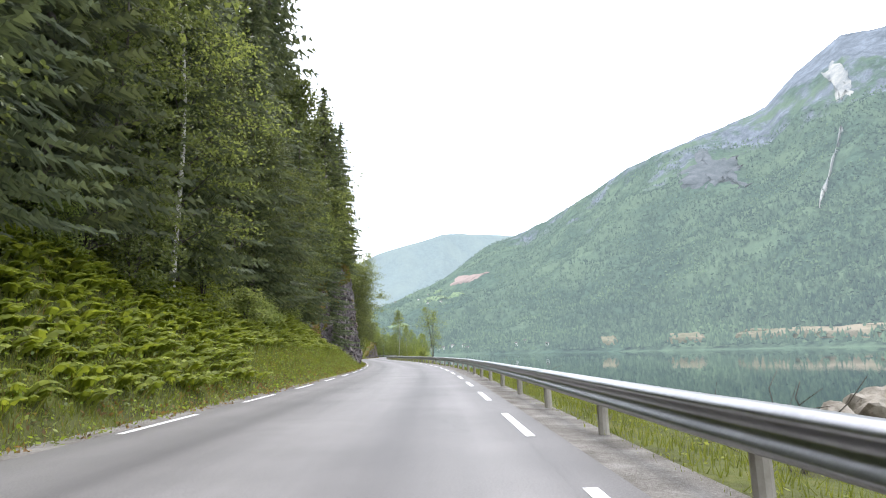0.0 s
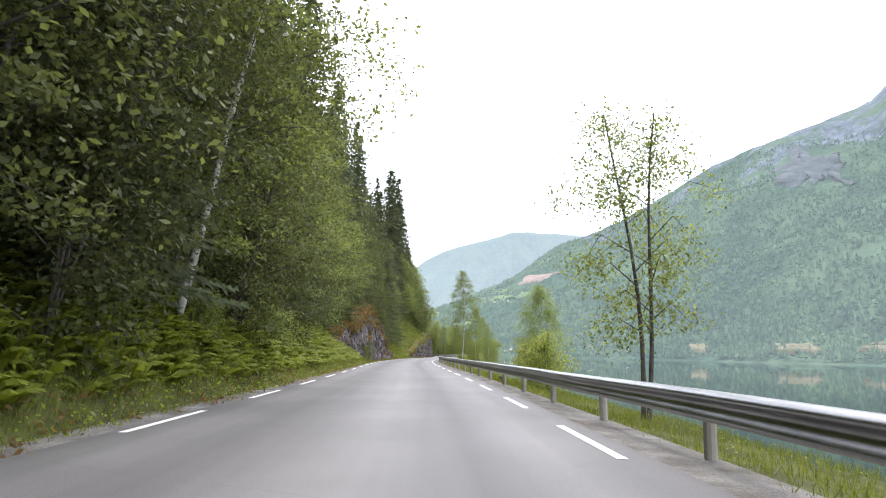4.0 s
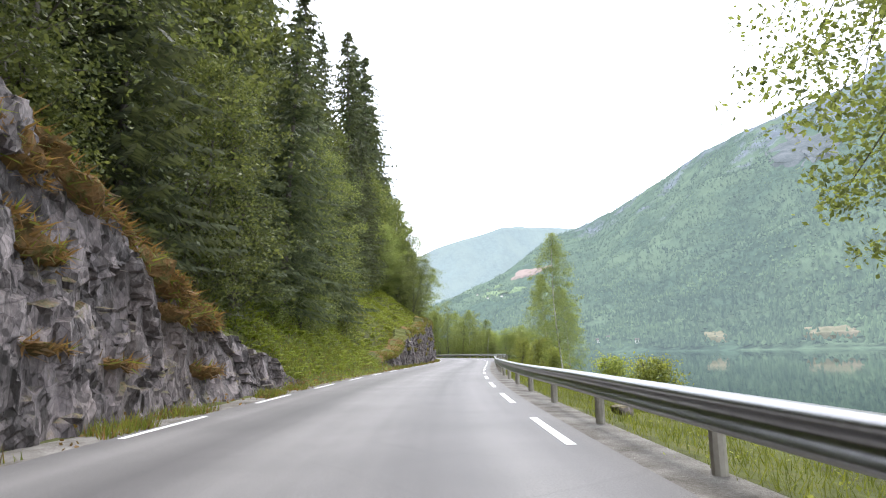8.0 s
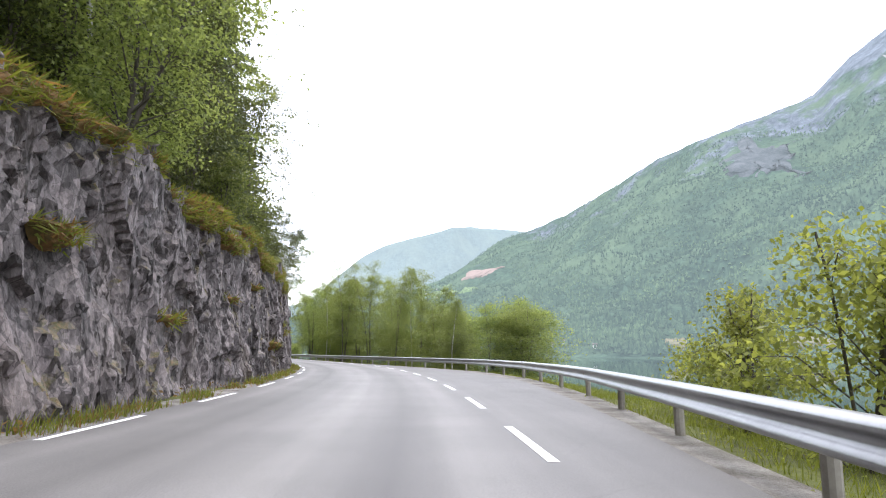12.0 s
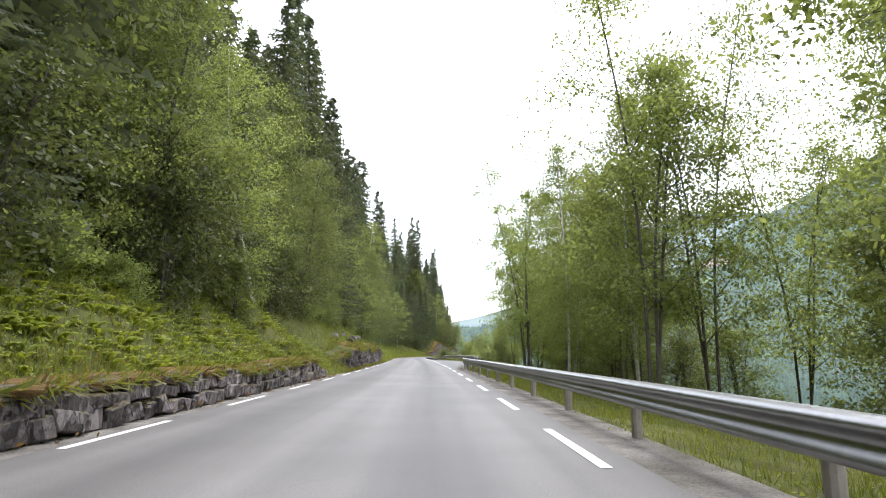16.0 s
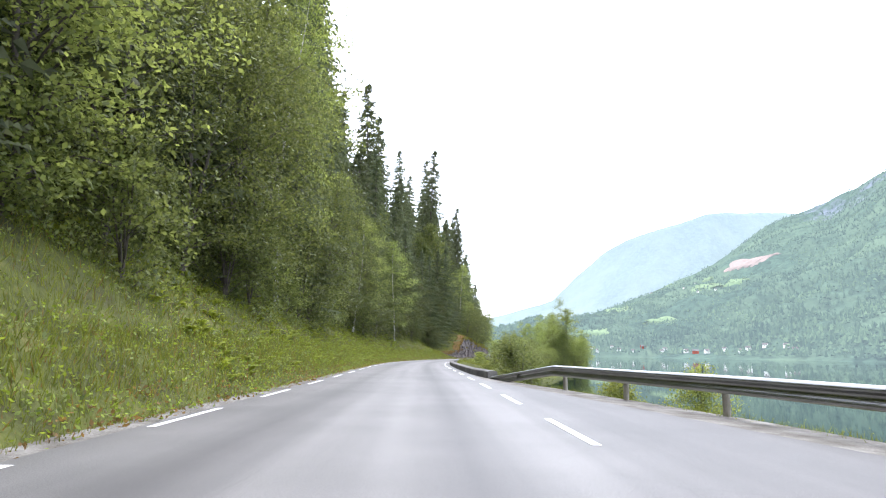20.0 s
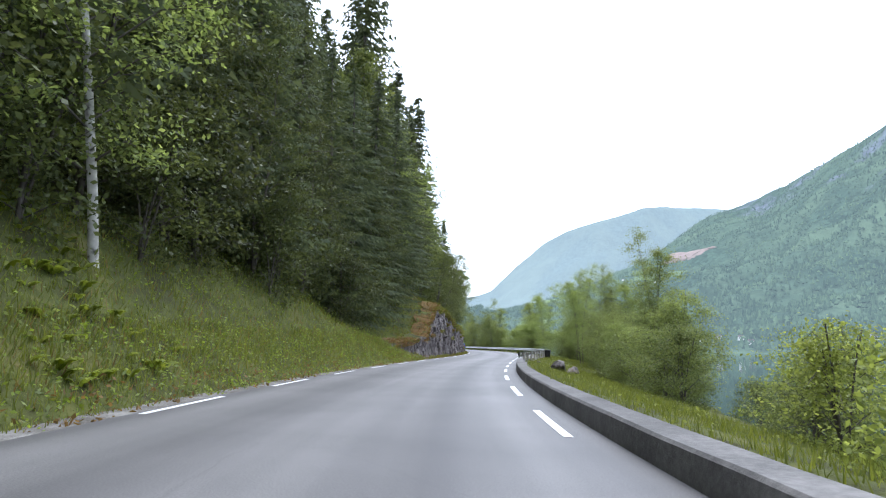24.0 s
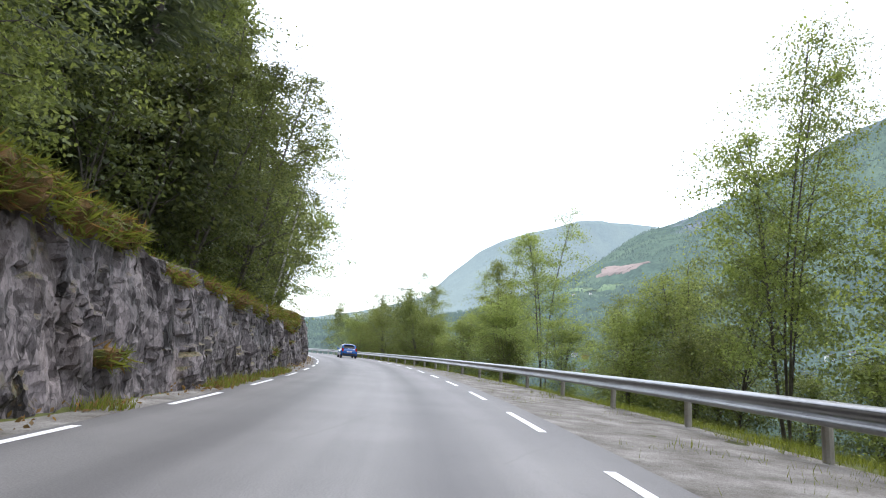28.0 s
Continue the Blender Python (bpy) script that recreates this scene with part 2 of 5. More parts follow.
def slope_material(name, forest, meadow, bare, haze, contrast=0.5, cliffs=0.0):
    """A far mountainside: woods, with meadow and bare rock where it is high or steep; haze is put in as glow."""
    m, n, l, p = material(name, 1.0, 0, 0.0)
    v = place(n, l)
    crowns = noise_node(n, l, 0.085, vector=v, kind="ShaderNodeTexVoronoi")
    tone = n.new("ShaderNodeSeparateColor")
    l.new(crowns.outputs["Color"], tone.inputs[0])
    big = noise_node(n, l, 0.004, 6, 0.65, v)
    c = mixed(n, l, tone.outputs[0], tuple((1 - contrast) * k for k in forest), tuple((1 + contrast) * k for k in forest))
    c = mixed(n, l, ramp(n, l, big.outputs[0], [(0.43, (0, 0, 0)), (0.62, (0.85, 0.85, 0.85))]).outputs[0], c, meadow)
    sep = n.new("ShaderNodeSeparateXYZ")
    l.new(v, sep.inputs[0])
    up = n.new("ShaderNodeMapRange")
    up.inputs[1].default_value, up.inputs[2].default_value = 250, 1150
    up.inputs[3].default_value, up.inputs[4].default_value = -0.12 + cliffs, 0.3 + cliffs
    l.new(sep.outputs[2], up.inputs[0])
    add = n.new("ShaderNodeMath")
    l.new(up.outputs[0], add.inputs[0])
    rocky = noise_node(n, l, 0.0055, 7, 0.72, place(n, l, (1, 1, 0.45)))
    l.new(rocky.outputs[0], add.inputs[1])
    streaks = noise_node(n, l, 0.02, 6, 0.75, place(n, l, (1, 1, 0.3)))
    stone = ramp(n, l, streaks.outputs[0], [(0.32, tuple(0.45 * k for k in bare)), (0.5, bare), (0.68, tuple(1.7 * k for k in bare))]).outputs[0]
    c = mixed(n, l, ramp(n, l, add.outputs[0], [(0.6, (0, 0, 0)), (0.68, (1, 1, 1))]).outputs[0], c, stone)
    l.new(c, p.inputs["Base Color"])
    # distance haze, imitated by an even bluish emission over the whole slope
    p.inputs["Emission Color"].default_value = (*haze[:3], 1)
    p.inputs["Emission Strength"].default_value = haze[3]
    bump(n, l, p, streaks.outputs[0], 0.7, 14.0)
    return m


def water_material():
    m, n, l, p = material("fjord_water", 0.05, 0, 0.14)
    p.inputs["Base Color"].default_value = (0.006, 0.019, 0.019, 1)
    v = place(n, l, (1, 1, 1))
    a, b = noise_node(n, l, 0.9, 4, 0.6, v), noise_node(n, l, 0.02, 3, 0.5, v)
    r = ramp(n, l, b.outputs[0], [(0.4, (0.012, 0.012, 0.012)), (0.62, (0.05, 0.05, 0.05))])
    l.new(r.outputs[0], p.inputs["Roughness"])
    bump(n, l, p, a.outputs[0], 0.06, 0.02)
    return m


def paint_material():
    m, n, l, p = material("road_paint", 0.6, 0, 0.3)
    v = place(n, l)
    a = noise_node(n, l, 22, 5, 0.75, v)
    l.new(ramp(n, l, a.outputs[0], [(0.3, (0.42, 0.42, 0.42)), (0.48, (0.82, 0.82, 0.82))]).outputs[0], p.inputs["Base Color"])
    return m


ASPHALT, ROCK, WATER, PAINT = asphalt_material(), rock_material(), water_material(), paint_material()
GROUND = mottled("grassy_soil", [(0.3, (0.045, 0.035, 0.017)), (0.43, (0.055, 0.06, 0.017)), (0.54, (0.082, 0.094, 0.02)), (0.68, (0.135, 0.12, 0.04))], 0.7, 5, 0.95, 0.8, 0.08)
GRAVEL = mottled("verge_gravel", [(0.32, (0.075, 0.067, 0.056)), (0.43, (0.14, 0.129, 0.113)), (0.52, (0.2, 0.188, 0.172)), (0.64, (0.3, 0.287, 0.266))], 1.3, 28, 0.95, 1.0, 0.03)
STEEL = mottled("galvanised_steel", [(0.3, (0.21, 0.21, 0.213)), (0.6, (0.33, 0.33, 0.333))], 0.8, 12, 0.34, 0.05, 0.003, 0.5, 0.95)
POST = mottled("weathered_post", [(0.3, (0.2, 0.183, 0.155)), (0.6, (0.36, 0.335, 0.29))], 1.5, 14, 0.8, 0.3, 0.006, 0.3, 0.0)
CONCRETE = mottled("old_concrete", [(0.3, (0.08, 0.077, 0.075)), (0.5, (0.14, 0.135, 0.13)), (0.68, (0.24, 0.23, 0.22))], 0.7, 11, 0.9, 0.6, 0.02)
BIRCH_LEAF = leaf_material("birch_leaf", (0.13, 0.156, 0.04), (0.295, 0.325, 0.098), 0.006, 0.4, 0.5)
ALDER_LEAF = leaf_material("alder_leaf", (0.078, 0.1, 0.037), (0.195, 0.225, 0.086), 0.006, 0.5, 0.45)
SHORE_LEAF = leaf_material("shore_leaf", (0.11, 0.142, 0.05), (0.26, 0.305, 0.115), 0.006, 0.4, 0.55)
DARK_LEAF = leaf_material("shade_leaf", (0.046, 0.058, 0.024), (0.126, 0.146, 0.055), 0.006, 0.5, 0.35)
NEEDLE = leaf_material("spruce_needle", (0.055, 0.07, 0.042), (0.14, 0.163, 0.09), 0.01, 0.4, 0.25)
FERN_LEAF = leaf_material("fern_leaf", (0.118, 0.155, 0.022), (0.26, 0.305, 0.048), 0.012, 0.2)
GRASS_LEAF = leaf_material("grass_blade", (0.082, 0.1, 0.018), (0.188, 0.2, 0.042), 0.01, 0.1)
TURF = mottled("rusty_turf", [(0.3, (0.055, 0.043, 0.02)), (0.43, (0.105, 0.075, 0.026)), (0.52, (0.18, 0.1, 0.04)), (0.62, (0.09, 0.09, 0.026))], 1.4, 9, 1.0, 1.0, 0.06)
HEATH_LEAF = leaf_material("rusty_heath", (0.092, 0.064, 0.026), (0.23, 0.14, 0.058), 0.015, 0.2)
BIRCH_BARK = mottled("birch_bark", [(0.34, (0.05, 0.045, 0.04)), (0.42, (0.4, 0.38, 0.35)), (0.6, (0.62, 0.6, 0.56))], 2.5, 5, 0.85, 0.5, 0.01, of="Object")
BARK = mottled("grey_bark", [(0.3, (0.05, 0.042, 0.035)), (0.6, (0.13, 0.115, 0.1))], 2.0, 12, 0.95, 0.8, 0.02, of="Object")


# ---------------------------------------------------------------- the plan: along the road (s) and across it (q, 0 at the lakeside edge line)
ROAD_TURNS = [(-80, 1.2), (-20, 1.1), (2, 0.8), (24, 1.0), (46, 3.2), (68, 6.3), (90, 8.1), (112, 9.3), (134, 9.2), (156, 7.0), (178, 3.6), (200, 0.8), (222, 0.9), (244, 4.2), (266, 10.7), (288, 19.2), (310, 22.0), (332, 22.3), (354, 22.8), (376, 23.3), (398, 23.9), (420, 24.6), (442, 21.6), (464, 15.5), (486, 9.5), (508, 7.5), (530, 11.1), (552, 15.4), (574, 19.8), (596, 24.2), (620, 29.0), (660, 37.0), (720, 43.7)]
LANE = 5.75          # between the two edge lines
WATER_Z = -3.2
EDGE = -LANE - 0.3   # foot of the bank


def smoothed(a, k):
    return np.convolve(np.pad(a, k // 2, mode="edge"), np.ones(k) / k, "valid")[: len(a)]


S_GRID = np.arange(-80, 720.01, 0.5)
_turn = smoothed(np.interp(S_GRID, *np.array(ROAD_TURNS, float).T), 31)
_step = np.stack([-np.sin(np.radians(_turn)), np.cos(np.radians(_turn))], 1) * 0.5
LINE = np.cumsum(_step, 0)
LINE -= LINE[160]
_across = np.stack([np.cos(np.radians(_turn)), np.sin(np.radians(_turn))], 1)
_soft_line = np.stack([smoothed(LINE[:, k], 241) for k in (0, 1)], 1)
_soft_across = np.stack([smoothed(_across[:, k], 401) for k in (0, 1)], 1)


def table(rows):
    a = np.array(rows, float)
    return lambda s: np.interp(s, a[:, 0], a[:, 1])


def along(rows):
    """A quick look-up along the road, every half metre."""
    a = np.array(rows, float)
    vals = np.interp(S_GRID, a[:, 0], a[:, 1]).tolist()
    last = len(vals) - 2

    def value(s):
        k = (s + 80) * 2
        i = min(max(int(k), 0), last)
        f = k - i
        return vals[i] * (1 - f) + vals[i + 1] * f
    return value


_cols = [c.tolist() for c in (LINE[:, 0], LINE[:, 1], _across[:, 0], _across[:, 1], _soft_line[:, 0], _soft_line[:, 1], _soft_across[:, 0], _soft_across[:, 1])]
_last = len(S_GRID) - 2


def spot(s, q):
    """The plan position of a place s along and q across."""
    k = (s + 80) * 2
    i = min(max(int(k), 0), _last)
    f = k - i
    g = 1 - f
    lx, ly, ax, ay = (c[i] * g + c[i + 1] * f for c in _cols[:4])
    x, y = lx + q * ax, ly + q * ay
    if abs(q + 3) > 25:
        w = min(1.0, (abs(q + 3) - 25) / 90)
        w = w * w * (3 - 2 * w)
        mx, my, bx, by = (c[i] * g + c[i + 1] * f for c in _cols[4:])
        x, y = x * (1 - w) + (mx + q * bx) * w, y * (1 - w) + (my + q * by) * w
    return x, y


def heading(s):
    return float(np.interp(s, S_GRID, _turn))


ROCK_TOP = along([(-80, 0), (54, 0), (57, 2.5), (62, 5.5), (66, 8), (71, 10), (78, 9), (80.5, 6), (82, 0), (131, 0), (134, 2.0), (139, 3.4), (143, 3.5), (149, 5.3), (155, 6.3), (163, 5.3), (167, 3.6), (171, 2.2), (176, 1.1), (180, 0),
                  (198, 0), (201, 1.0), (204, 1.1), (206, 1.3), (208, 1.7), (210, 2.4), (213, 2.9), (218, 3.3), (225, 3.8), (233, 5.2), (245, 5.2), (262, 5.6), (274, 5.5), (288, 5.5), (290, 2.8), (294, 2.1), (296, 1.1), (302, 0.65), (312, 0.63), (326, 0.72), (329, 0.85), (331.5, 0.5), (333, 0),
                  (335, 0), (338, 0.5), (342, 0.85), (349.5, 1.7), (356, 1.5), (366, 1.5), (370, 1.95), (374, 1.75), (377, 1.4), (380, 0.6), (383, 0), (489, 0), (492, 0.6), (497, 1.0), (503, 1.45), (505, 1.6), (507, 2.9), (512, 4.6), (517, 4.5), (522, 3.8), (530, 3.3), (543, 3.0), (548, 2.4), (562, 2.4), (580, 3.0), (640, 3.6), (700, 4)])
ROCK_IN = along([(-80, 0), (53, 2.8), (60, 2.6), (66, 1.9), (69.5, 0.5), (72, 0), (120, 0), (130, 2.6), (138, 1.7), (144, 0.5), (149, 0), (190, 0), (197, 0.7), (203, 0.2), (207, 0), (330, 0), (336, 1.6), (341, 0.4), (345, 0), (480, 0), (488, 2.4), (495, 1.4), (502, 0.3), (506, 0), (720, 0)])
TREES_BACK = along([(-80, 0.7), (50, 0.3), (62, -1.5), (105, -1.2), (115, -0.4), (170, -0.4), (200, 0.5), (206, 2.6), (214, 4.2), (236, 3.8), (246, 1.0), (262, 0), (286, 0.0), (292, 1.2), (300, 1.4), (345, 1.4), (380, 1.2), (430, 0.8), (500, 0.6), (530, 0.4), (720, 0.4)])
WOOD_TALL = along([(-80, 1.0), (385, 1.0), (400, 1.1), (415, 1.2), (470, 1.16), (485, 1.0), (720, 1.0)])
RAIL_OUT = along([(-80, 0.85), (30, 0.85), (60, 1.0), (110, 0.85), (215, 0.7), (232, 1.2), (246, 3.2), (258, 4.4), (268, 4.6), (278, 3.4), (290, 1.6), (304, 0.9), (345, 0.88), (353, 1.4), (362, 3.2), (370, 4.3), (380, 4.4), (390, 3.5), (398, 2.3), (406, 0.9), (412, 0.5), (492, 0.5), (500, 0.8), (515, 1.7), (526, 2.7), (536, 3.5), (548, 3.4), (570, 2.4), (600, 1.4), (720, 1.0)])
LAY_BY = along([(-80, 0.0), (226, 0), (240, 1.6), (254, 3.0), (268, 3.1), (280, 1.4), (294, 0), (344, 0), (353, 0.6), (362, 1.8), (372, 3.0), (382, 3.0), (396, 1.2), (404, 0.1), (720, 0.1)])
SHELF = along([(-80, 4.2), (140, 4.2), (190, 4.2), (226, 4.4), (245, 6), (262, 14), (372, 14), (382, 4), (402, 4), (410, 0.5), (452, 0.6), (460, 4), (490, 9), (540, 14), (720, 15)])


def wobble(x, y, size, seed=0.0):
    return noise.noise((x / size + seed, y / size - seed, seed * 1.7))


def ground_z(s, q):
    """Height of the ground sheet at one place of the plan."""
    x, y = spot(s, q)
    if q > EDGE and q < 0.4 + float(LAY_BY(s)):
        return -0.06
    if q <= EDGE:
        o = EDGE - q
        top = float(ROCK_TOP(s))
        rocky = min(1.0, top / 0.6)
        foot = 0.95 + 0.13 * top + ROCK_IN(s)
        rise = 0.88 * max(0, min(o, 4.2) - 0.45)
        ledge = 0.1 + 0.88 * ROCK_IN(s)
        front = min(rise, ledge)
        behind = front + (max(top, ledge) - front) * min(1.0, max(0.0, (o - foot) / 0.6)) + 0.7 * max(0, min(o, 4.2) - foot - 0.6)
        z = -0.06 + rise * (1 - rocky) + behind * rocky + 0.72 * max(0, min(o, 160) - 4.2)
        rough = min(1.0, max(0.0, (o - 0.6) / 3))
        return z + rough * (0.35 * wobble(x, y, 3.1) + 0.12 * wobble(x, y, 0.9, 2) + 0.9 * wobble(x, y, 11, 3) * min(1, o / 12))
    r = float(RAIL_OUT(s))
    edge = 0.4 + float(LAY_BY(s))
    shelf = r + float(SHELF(s))
    out = q - edge
    z = -0.06 - 0.05 * min(out, 2.0)
    if q > r + 0.5:
        z -= (0.16 if shelf - r > 4 else 0.3) * min(q - r - 0.5, max(0, shelf - r - 0.5))
    if q > shelf:
        z -= 0.85 * (q - shelf)
    z = max(z, -9.0)
    if 448 < s < 496 and q > 0.85 and q < shelf + 0.5:
        z = max(z, -0.05 + 0.3 * min(1, (s - 448) / 8, (496 - s) / 3) - 0.22 * (q - 0.85))
    return z + min(1.0, max(0, out) / 1.5) * 0.12 * wobble(x, y, 1.3, 5)


def mesh_from(name, verts, faces, mat, smooth=False):
    me = bpy.data.meshes.new(name)
    me.from_pydata([tuple(v) for v in verts], [], [tuple(f) for f in faces])
    me.materials.append(mat)
    if smooth:
        me.shade_smooth()
    me.update()
    return me


def sheet(name, s_list, q_list, z_of, mat, smooth=True, uv=False, ob=None):
    """A strip of the plan as a grid of faces; q_list holds numbers or functions of s."""
    verts, faces, uvs = [], [], []
    for s in s_list:
        for q in q_list:
            qq = q(s) if callable(q) else q
            x, y = spot(s, qq)
            verts.append((x, y, z_of(s, qq)))
            uvs.append((qq, s))
    w = len(q_list)
    for i in range(len(s_list) - 1):
        for j in range(w - 1):
            a = i * w + j
            faces.append((a, a + 1, a + w + 1, a + w))
    me = mesh_from(name, verts, faces, mat, smooth)
    if uv:
        layer = me.uv_layers.new(name="plan")
        for loop in me.loops:
            layer.data[loop.index].uv = uvs[loop.vertex_index]
    return new(name, me) if ob is None else me


def part(name, data, parent, label=""):
    ob = new(name, data)
    ob.parent = parent
    return tagged(ob, label) if label else ob


def empty(name, m=None):
    ob = new(name)
    ob.empty_display_size = 0.2
    if m is not None:
        ob.matrix_basis = m
    return ob


# ---------------------------------------------------------------- ground, water, road
left_cols = [0, 0.4, 0.8, 1.2, 1.6, 2.0, 2.4, 2.8, 3.2, 3.7, 4.3, 5, 6, 7.5, 9.5, 12, 15, 19, 24, 30, 38, 50, 70, 100, 150, 260]
right_cols = [0.0, 0.35, 0.8, 1.4, 2, 2.8, 3.8, 5, 6.5, 8.5, 11, 14, 18, 24, 34, 60, 140, 400]
cols = [EDGE - o for o in reversed(left_cols)] + [-3.0] + [(lambda o: lambda s: 0.4 + float(LAY_BY(s)) + o)(o) for o in right_cols]
rows = list(np.arange(-78, 700, 1.6))
ground = tagged(sheet("ground", rows, cols, ground_z, GROUND), "grassy hillside and lake shore soil beside the road", "ground", kind="structure")

water = tagged(new("water", mesh_from("water", [(-1500, -1500, WATER_Z), (4800, -1500, WATER_Z), (4800, 4700, WATER_Z), (-1500, 4700, WATER_Z)], [(0, 1, 2, 3)], WATER)),
               "calm dark green fjord water reflecting the mountains", "water", kind="structure")

fine_rows = list(np.arange(-78, 700, 1.0))
road = tagged(sheet("road", fine_rows, [-LANE - 0.3, -LANE - 0.15, -4.4, -2.9, -1.5, 0.0, lambda s: 0.35 + float(LAY_BY(s))], lambda s, q: 0.0 - (0.03 if q < -LANE - 0.25 else 0), ASPHALT, uv=True),
              "worn grey asphalt road with darker wheel streaks", "road", kind="structure")
shoulder = tagged(sheet("gravel_shoulder", fine_rows, [lambda s: 0.3 + float(LAY_BY(s)), lambda s: 0.6 + float(LAY_BY(s)), lambda s: max(float(RAIL_OUT(s)) + 0.25, 0.9 + float(LAY_BY(s)))],
                        lambda s, q: -0.012 - 0.035 * (q - 0.3 - float(LAY_BY(s))), GRAVEL), "strip of loose grey gravel along the asphalt", "gravel", kind="structure")
verge = tagged(sheet("verge", fine_rows, [-LANE - 0.95, -LANE - 0.6, -LANE - 0.25], lambda s, q: -0.015 + 0.03 * wobble(s, q, 0.7) - 0.02 * (q > -LANE - 0.3), GRAVEL),
               "strip of dusty gravel at the foot of the bank", "gravel", kind="structure")


def dash_mesh(s0, q0):
    """One 3 m painted edge-line dash, 10 cm wide, following the road."""
    verts, faces = [], []
    for i in range(7):
        for q in (q0 - 0.06, q0 + 0.06):
            x, y = spot(s0 + i * 0.5, q)
            verts.append((x, y, 0.006))
    faces = [(2 * i, 2 * i + 1, 2 * i + 3, 2 * i + 2) for i in range(6)]
    return mesh_from("dash", verts, faces, PAINT)


DASH_RIGHT, DASH_LEFT = 2.0, 3.5
for k in range(-3, 112):
    part("edge_line", dash_mesh(k * 6.0 + DASH_RIGHT, 0.0), road)
    part("edge_line", dash_mesh(k * 6.0 + DASH_LEFT, -LANE), road)


# ---------------------------------------------------------------- guard rails and the low wall
def rail_thing(s0, s1, label):
    """A W-beam rail on posts 4 m apart."""
    rail = tagged(empty("guard_rail", Matrix.Translation((*spot(s0, float(RAIL_OUT(s0))), 0))), label, "guard rail")
    inv = rail.matrix_basis.inverted()
    # the beam's section: out from its line, up
    face = [(0.03, 0.36), (-0.03, 0.372), (-0.062, 0.4), (-0.062, 0.43), (-0.02, 0.472), (0.012, 0.505), (0.012, 0.545), (-0.012, 0.575), (-0.05, 0.595), (-0.066, 0.615), (-0.06, 0.64), (-0.036, 0.665), (0.0, 0.681), (0.04, 0.688)]
    section = face + [(o + 0.012, z + (0.004 if z > 0.52 else -0.004)) for o, z in reversed(face)]
    s = s0
    while s < s1 - 0.5:
        e = min(s + 4.0, s1)
        verts, faces = [], []
        cuts = np.arange(0, e - s + 0.051 + 1e-6, 0.5)
        sag = 0.004 * noise.noise((s * 0.37, 1, 2))
        for d in cuts:
            for o, z in section:
                x, y = spot(s + d, float(RAIL_OUT(s + d)) + o + (0.002 if d > 4.0 else 0) + 0.012 * noise.noise(((s + d) * 0.1, 0, 0)))
                drop = 0.0 if s1 > 500 else -0.62 * max(0, min(1, (s + d - s1 + 7) / 7))
                verts.append(inv @ Vector((x, y, z + drop + sag + 0.02 * noise.noise(((s + d) * 0.11, 5, 0)))))
        w = len(section)
        for i in range(len(cuts) - 1):
            for j in range(w):
                faces.append((i * w + j, i * w + (j + 1) % w, (i + 1) * w + (j + 1) % w, (i + 1) * w + j))
        if s == s0 or e == s1:
            faces += [tuple(range(w)), tuple(reversed(range(len(verts) - w, len(verts))))]
        part("beam", mesh_from("beam", verts, faces, STEEL, True), rail)
        s = e
    return rail


def post_mesh():
    bm = bmesh.new()
    bmesh.ops.create_cone(bm, cap_ends=True, segments=10, radius1=0.072, radius2=0.07, depth=1.3, matrix=Matrix.Translation((0.0, 0.04, -0.05)))
    bmesh.ops.create_cube(bm, size=1, matrix=Matrix.Translation((0.0, -0.03, 0.52)) @ Matrix.Diagonal((0.1, 0.07, 0.18, 1)))
    me = bpy.data.meshes.new("post")
    bm.to_mesh(me)
    bm.free()
    me.materials.append(POST)
    return me


POST_MESH = post_mesh()
POST_PHASE = 3.3
RAILS = [(-41.6, 406, "galvanised steel guard rail on grey posts beside the fjord"), (493.2, 689, "galvanised steel guard rail with an open end by the wall")]
for s0, s1, label in RAILS:
    rail = rail_thing(s0, s1, label)
    for k in range(int((s1 - s0) / 4) + 1):
        s = s0 + 0.6 + k * 4.0 + POST_PHASE
        if s > s1 - (5 if s1 < 500 else 0):
            break
        p = part("post", POST_MESH, rail)
        x, y = spot(s, float(RAIL_OUT(s)) + 0.09)
        p.matrix_basis = rail.matrix_basis.inverted() @ pose(x, y, 0, random.uniform(-1.5, 1.5), random.uniform(-1.5, 1.5), heading(s) - 90 + random.uniform(-3, 3))

WALL_H = 0.28
wall = tagged(empty("parapet_wall", Matrix.Translation((*spot(407, 1.0), 0))), "low weathered concrete wall with a pale worn top", "wall")
for k in range(21):
    a, b = 406.5 + k * 4.1, 406.5 + (k + 1) * 4.1 - 0.012
    verts, faces = [], []
    inv = wall.matrix_basis.inverted()
    section = [(0.0, -0.3), (0.02, WALL_H - 0.03), (0.05, WALL_H), (0.4, WALL_H + 0.01), (0.43, WALL_H - 0.03), (0.45, -2.5)]
    cuts = np.linspace(a, b, 6)
    for c in cuts:
        for o, z in section:
            x, y = spot(c, float(RAIL_OUT(c)) - 0.05 + o + 0.012 * noise.noise((c, o * 9, z)))
            verts.append(inv @ Vector((x, y, z + 0.014 * noise.noise((c * 1.3, o * 3, 7)))))
    w = len(section)
    for i in range(5):
        for j in range(w - 1):
            faces.append((i * w + j, (i + 1) * w + j, (i + 1) * w + j + 1, i * w + j + 1))
    faces += [tuple(range(w)), tuple(reversed(range(5 * w, 6 * w)))]
    part("wall_section", mesh_from("wall_section", verts, faces, CONCRETE), wall)


# ---------------------------------------------------------------- mountains across the fjord
def polar(bearing, r):
    return r * math.sin(radians(bearing)), r * math.cos(radians(bearing))


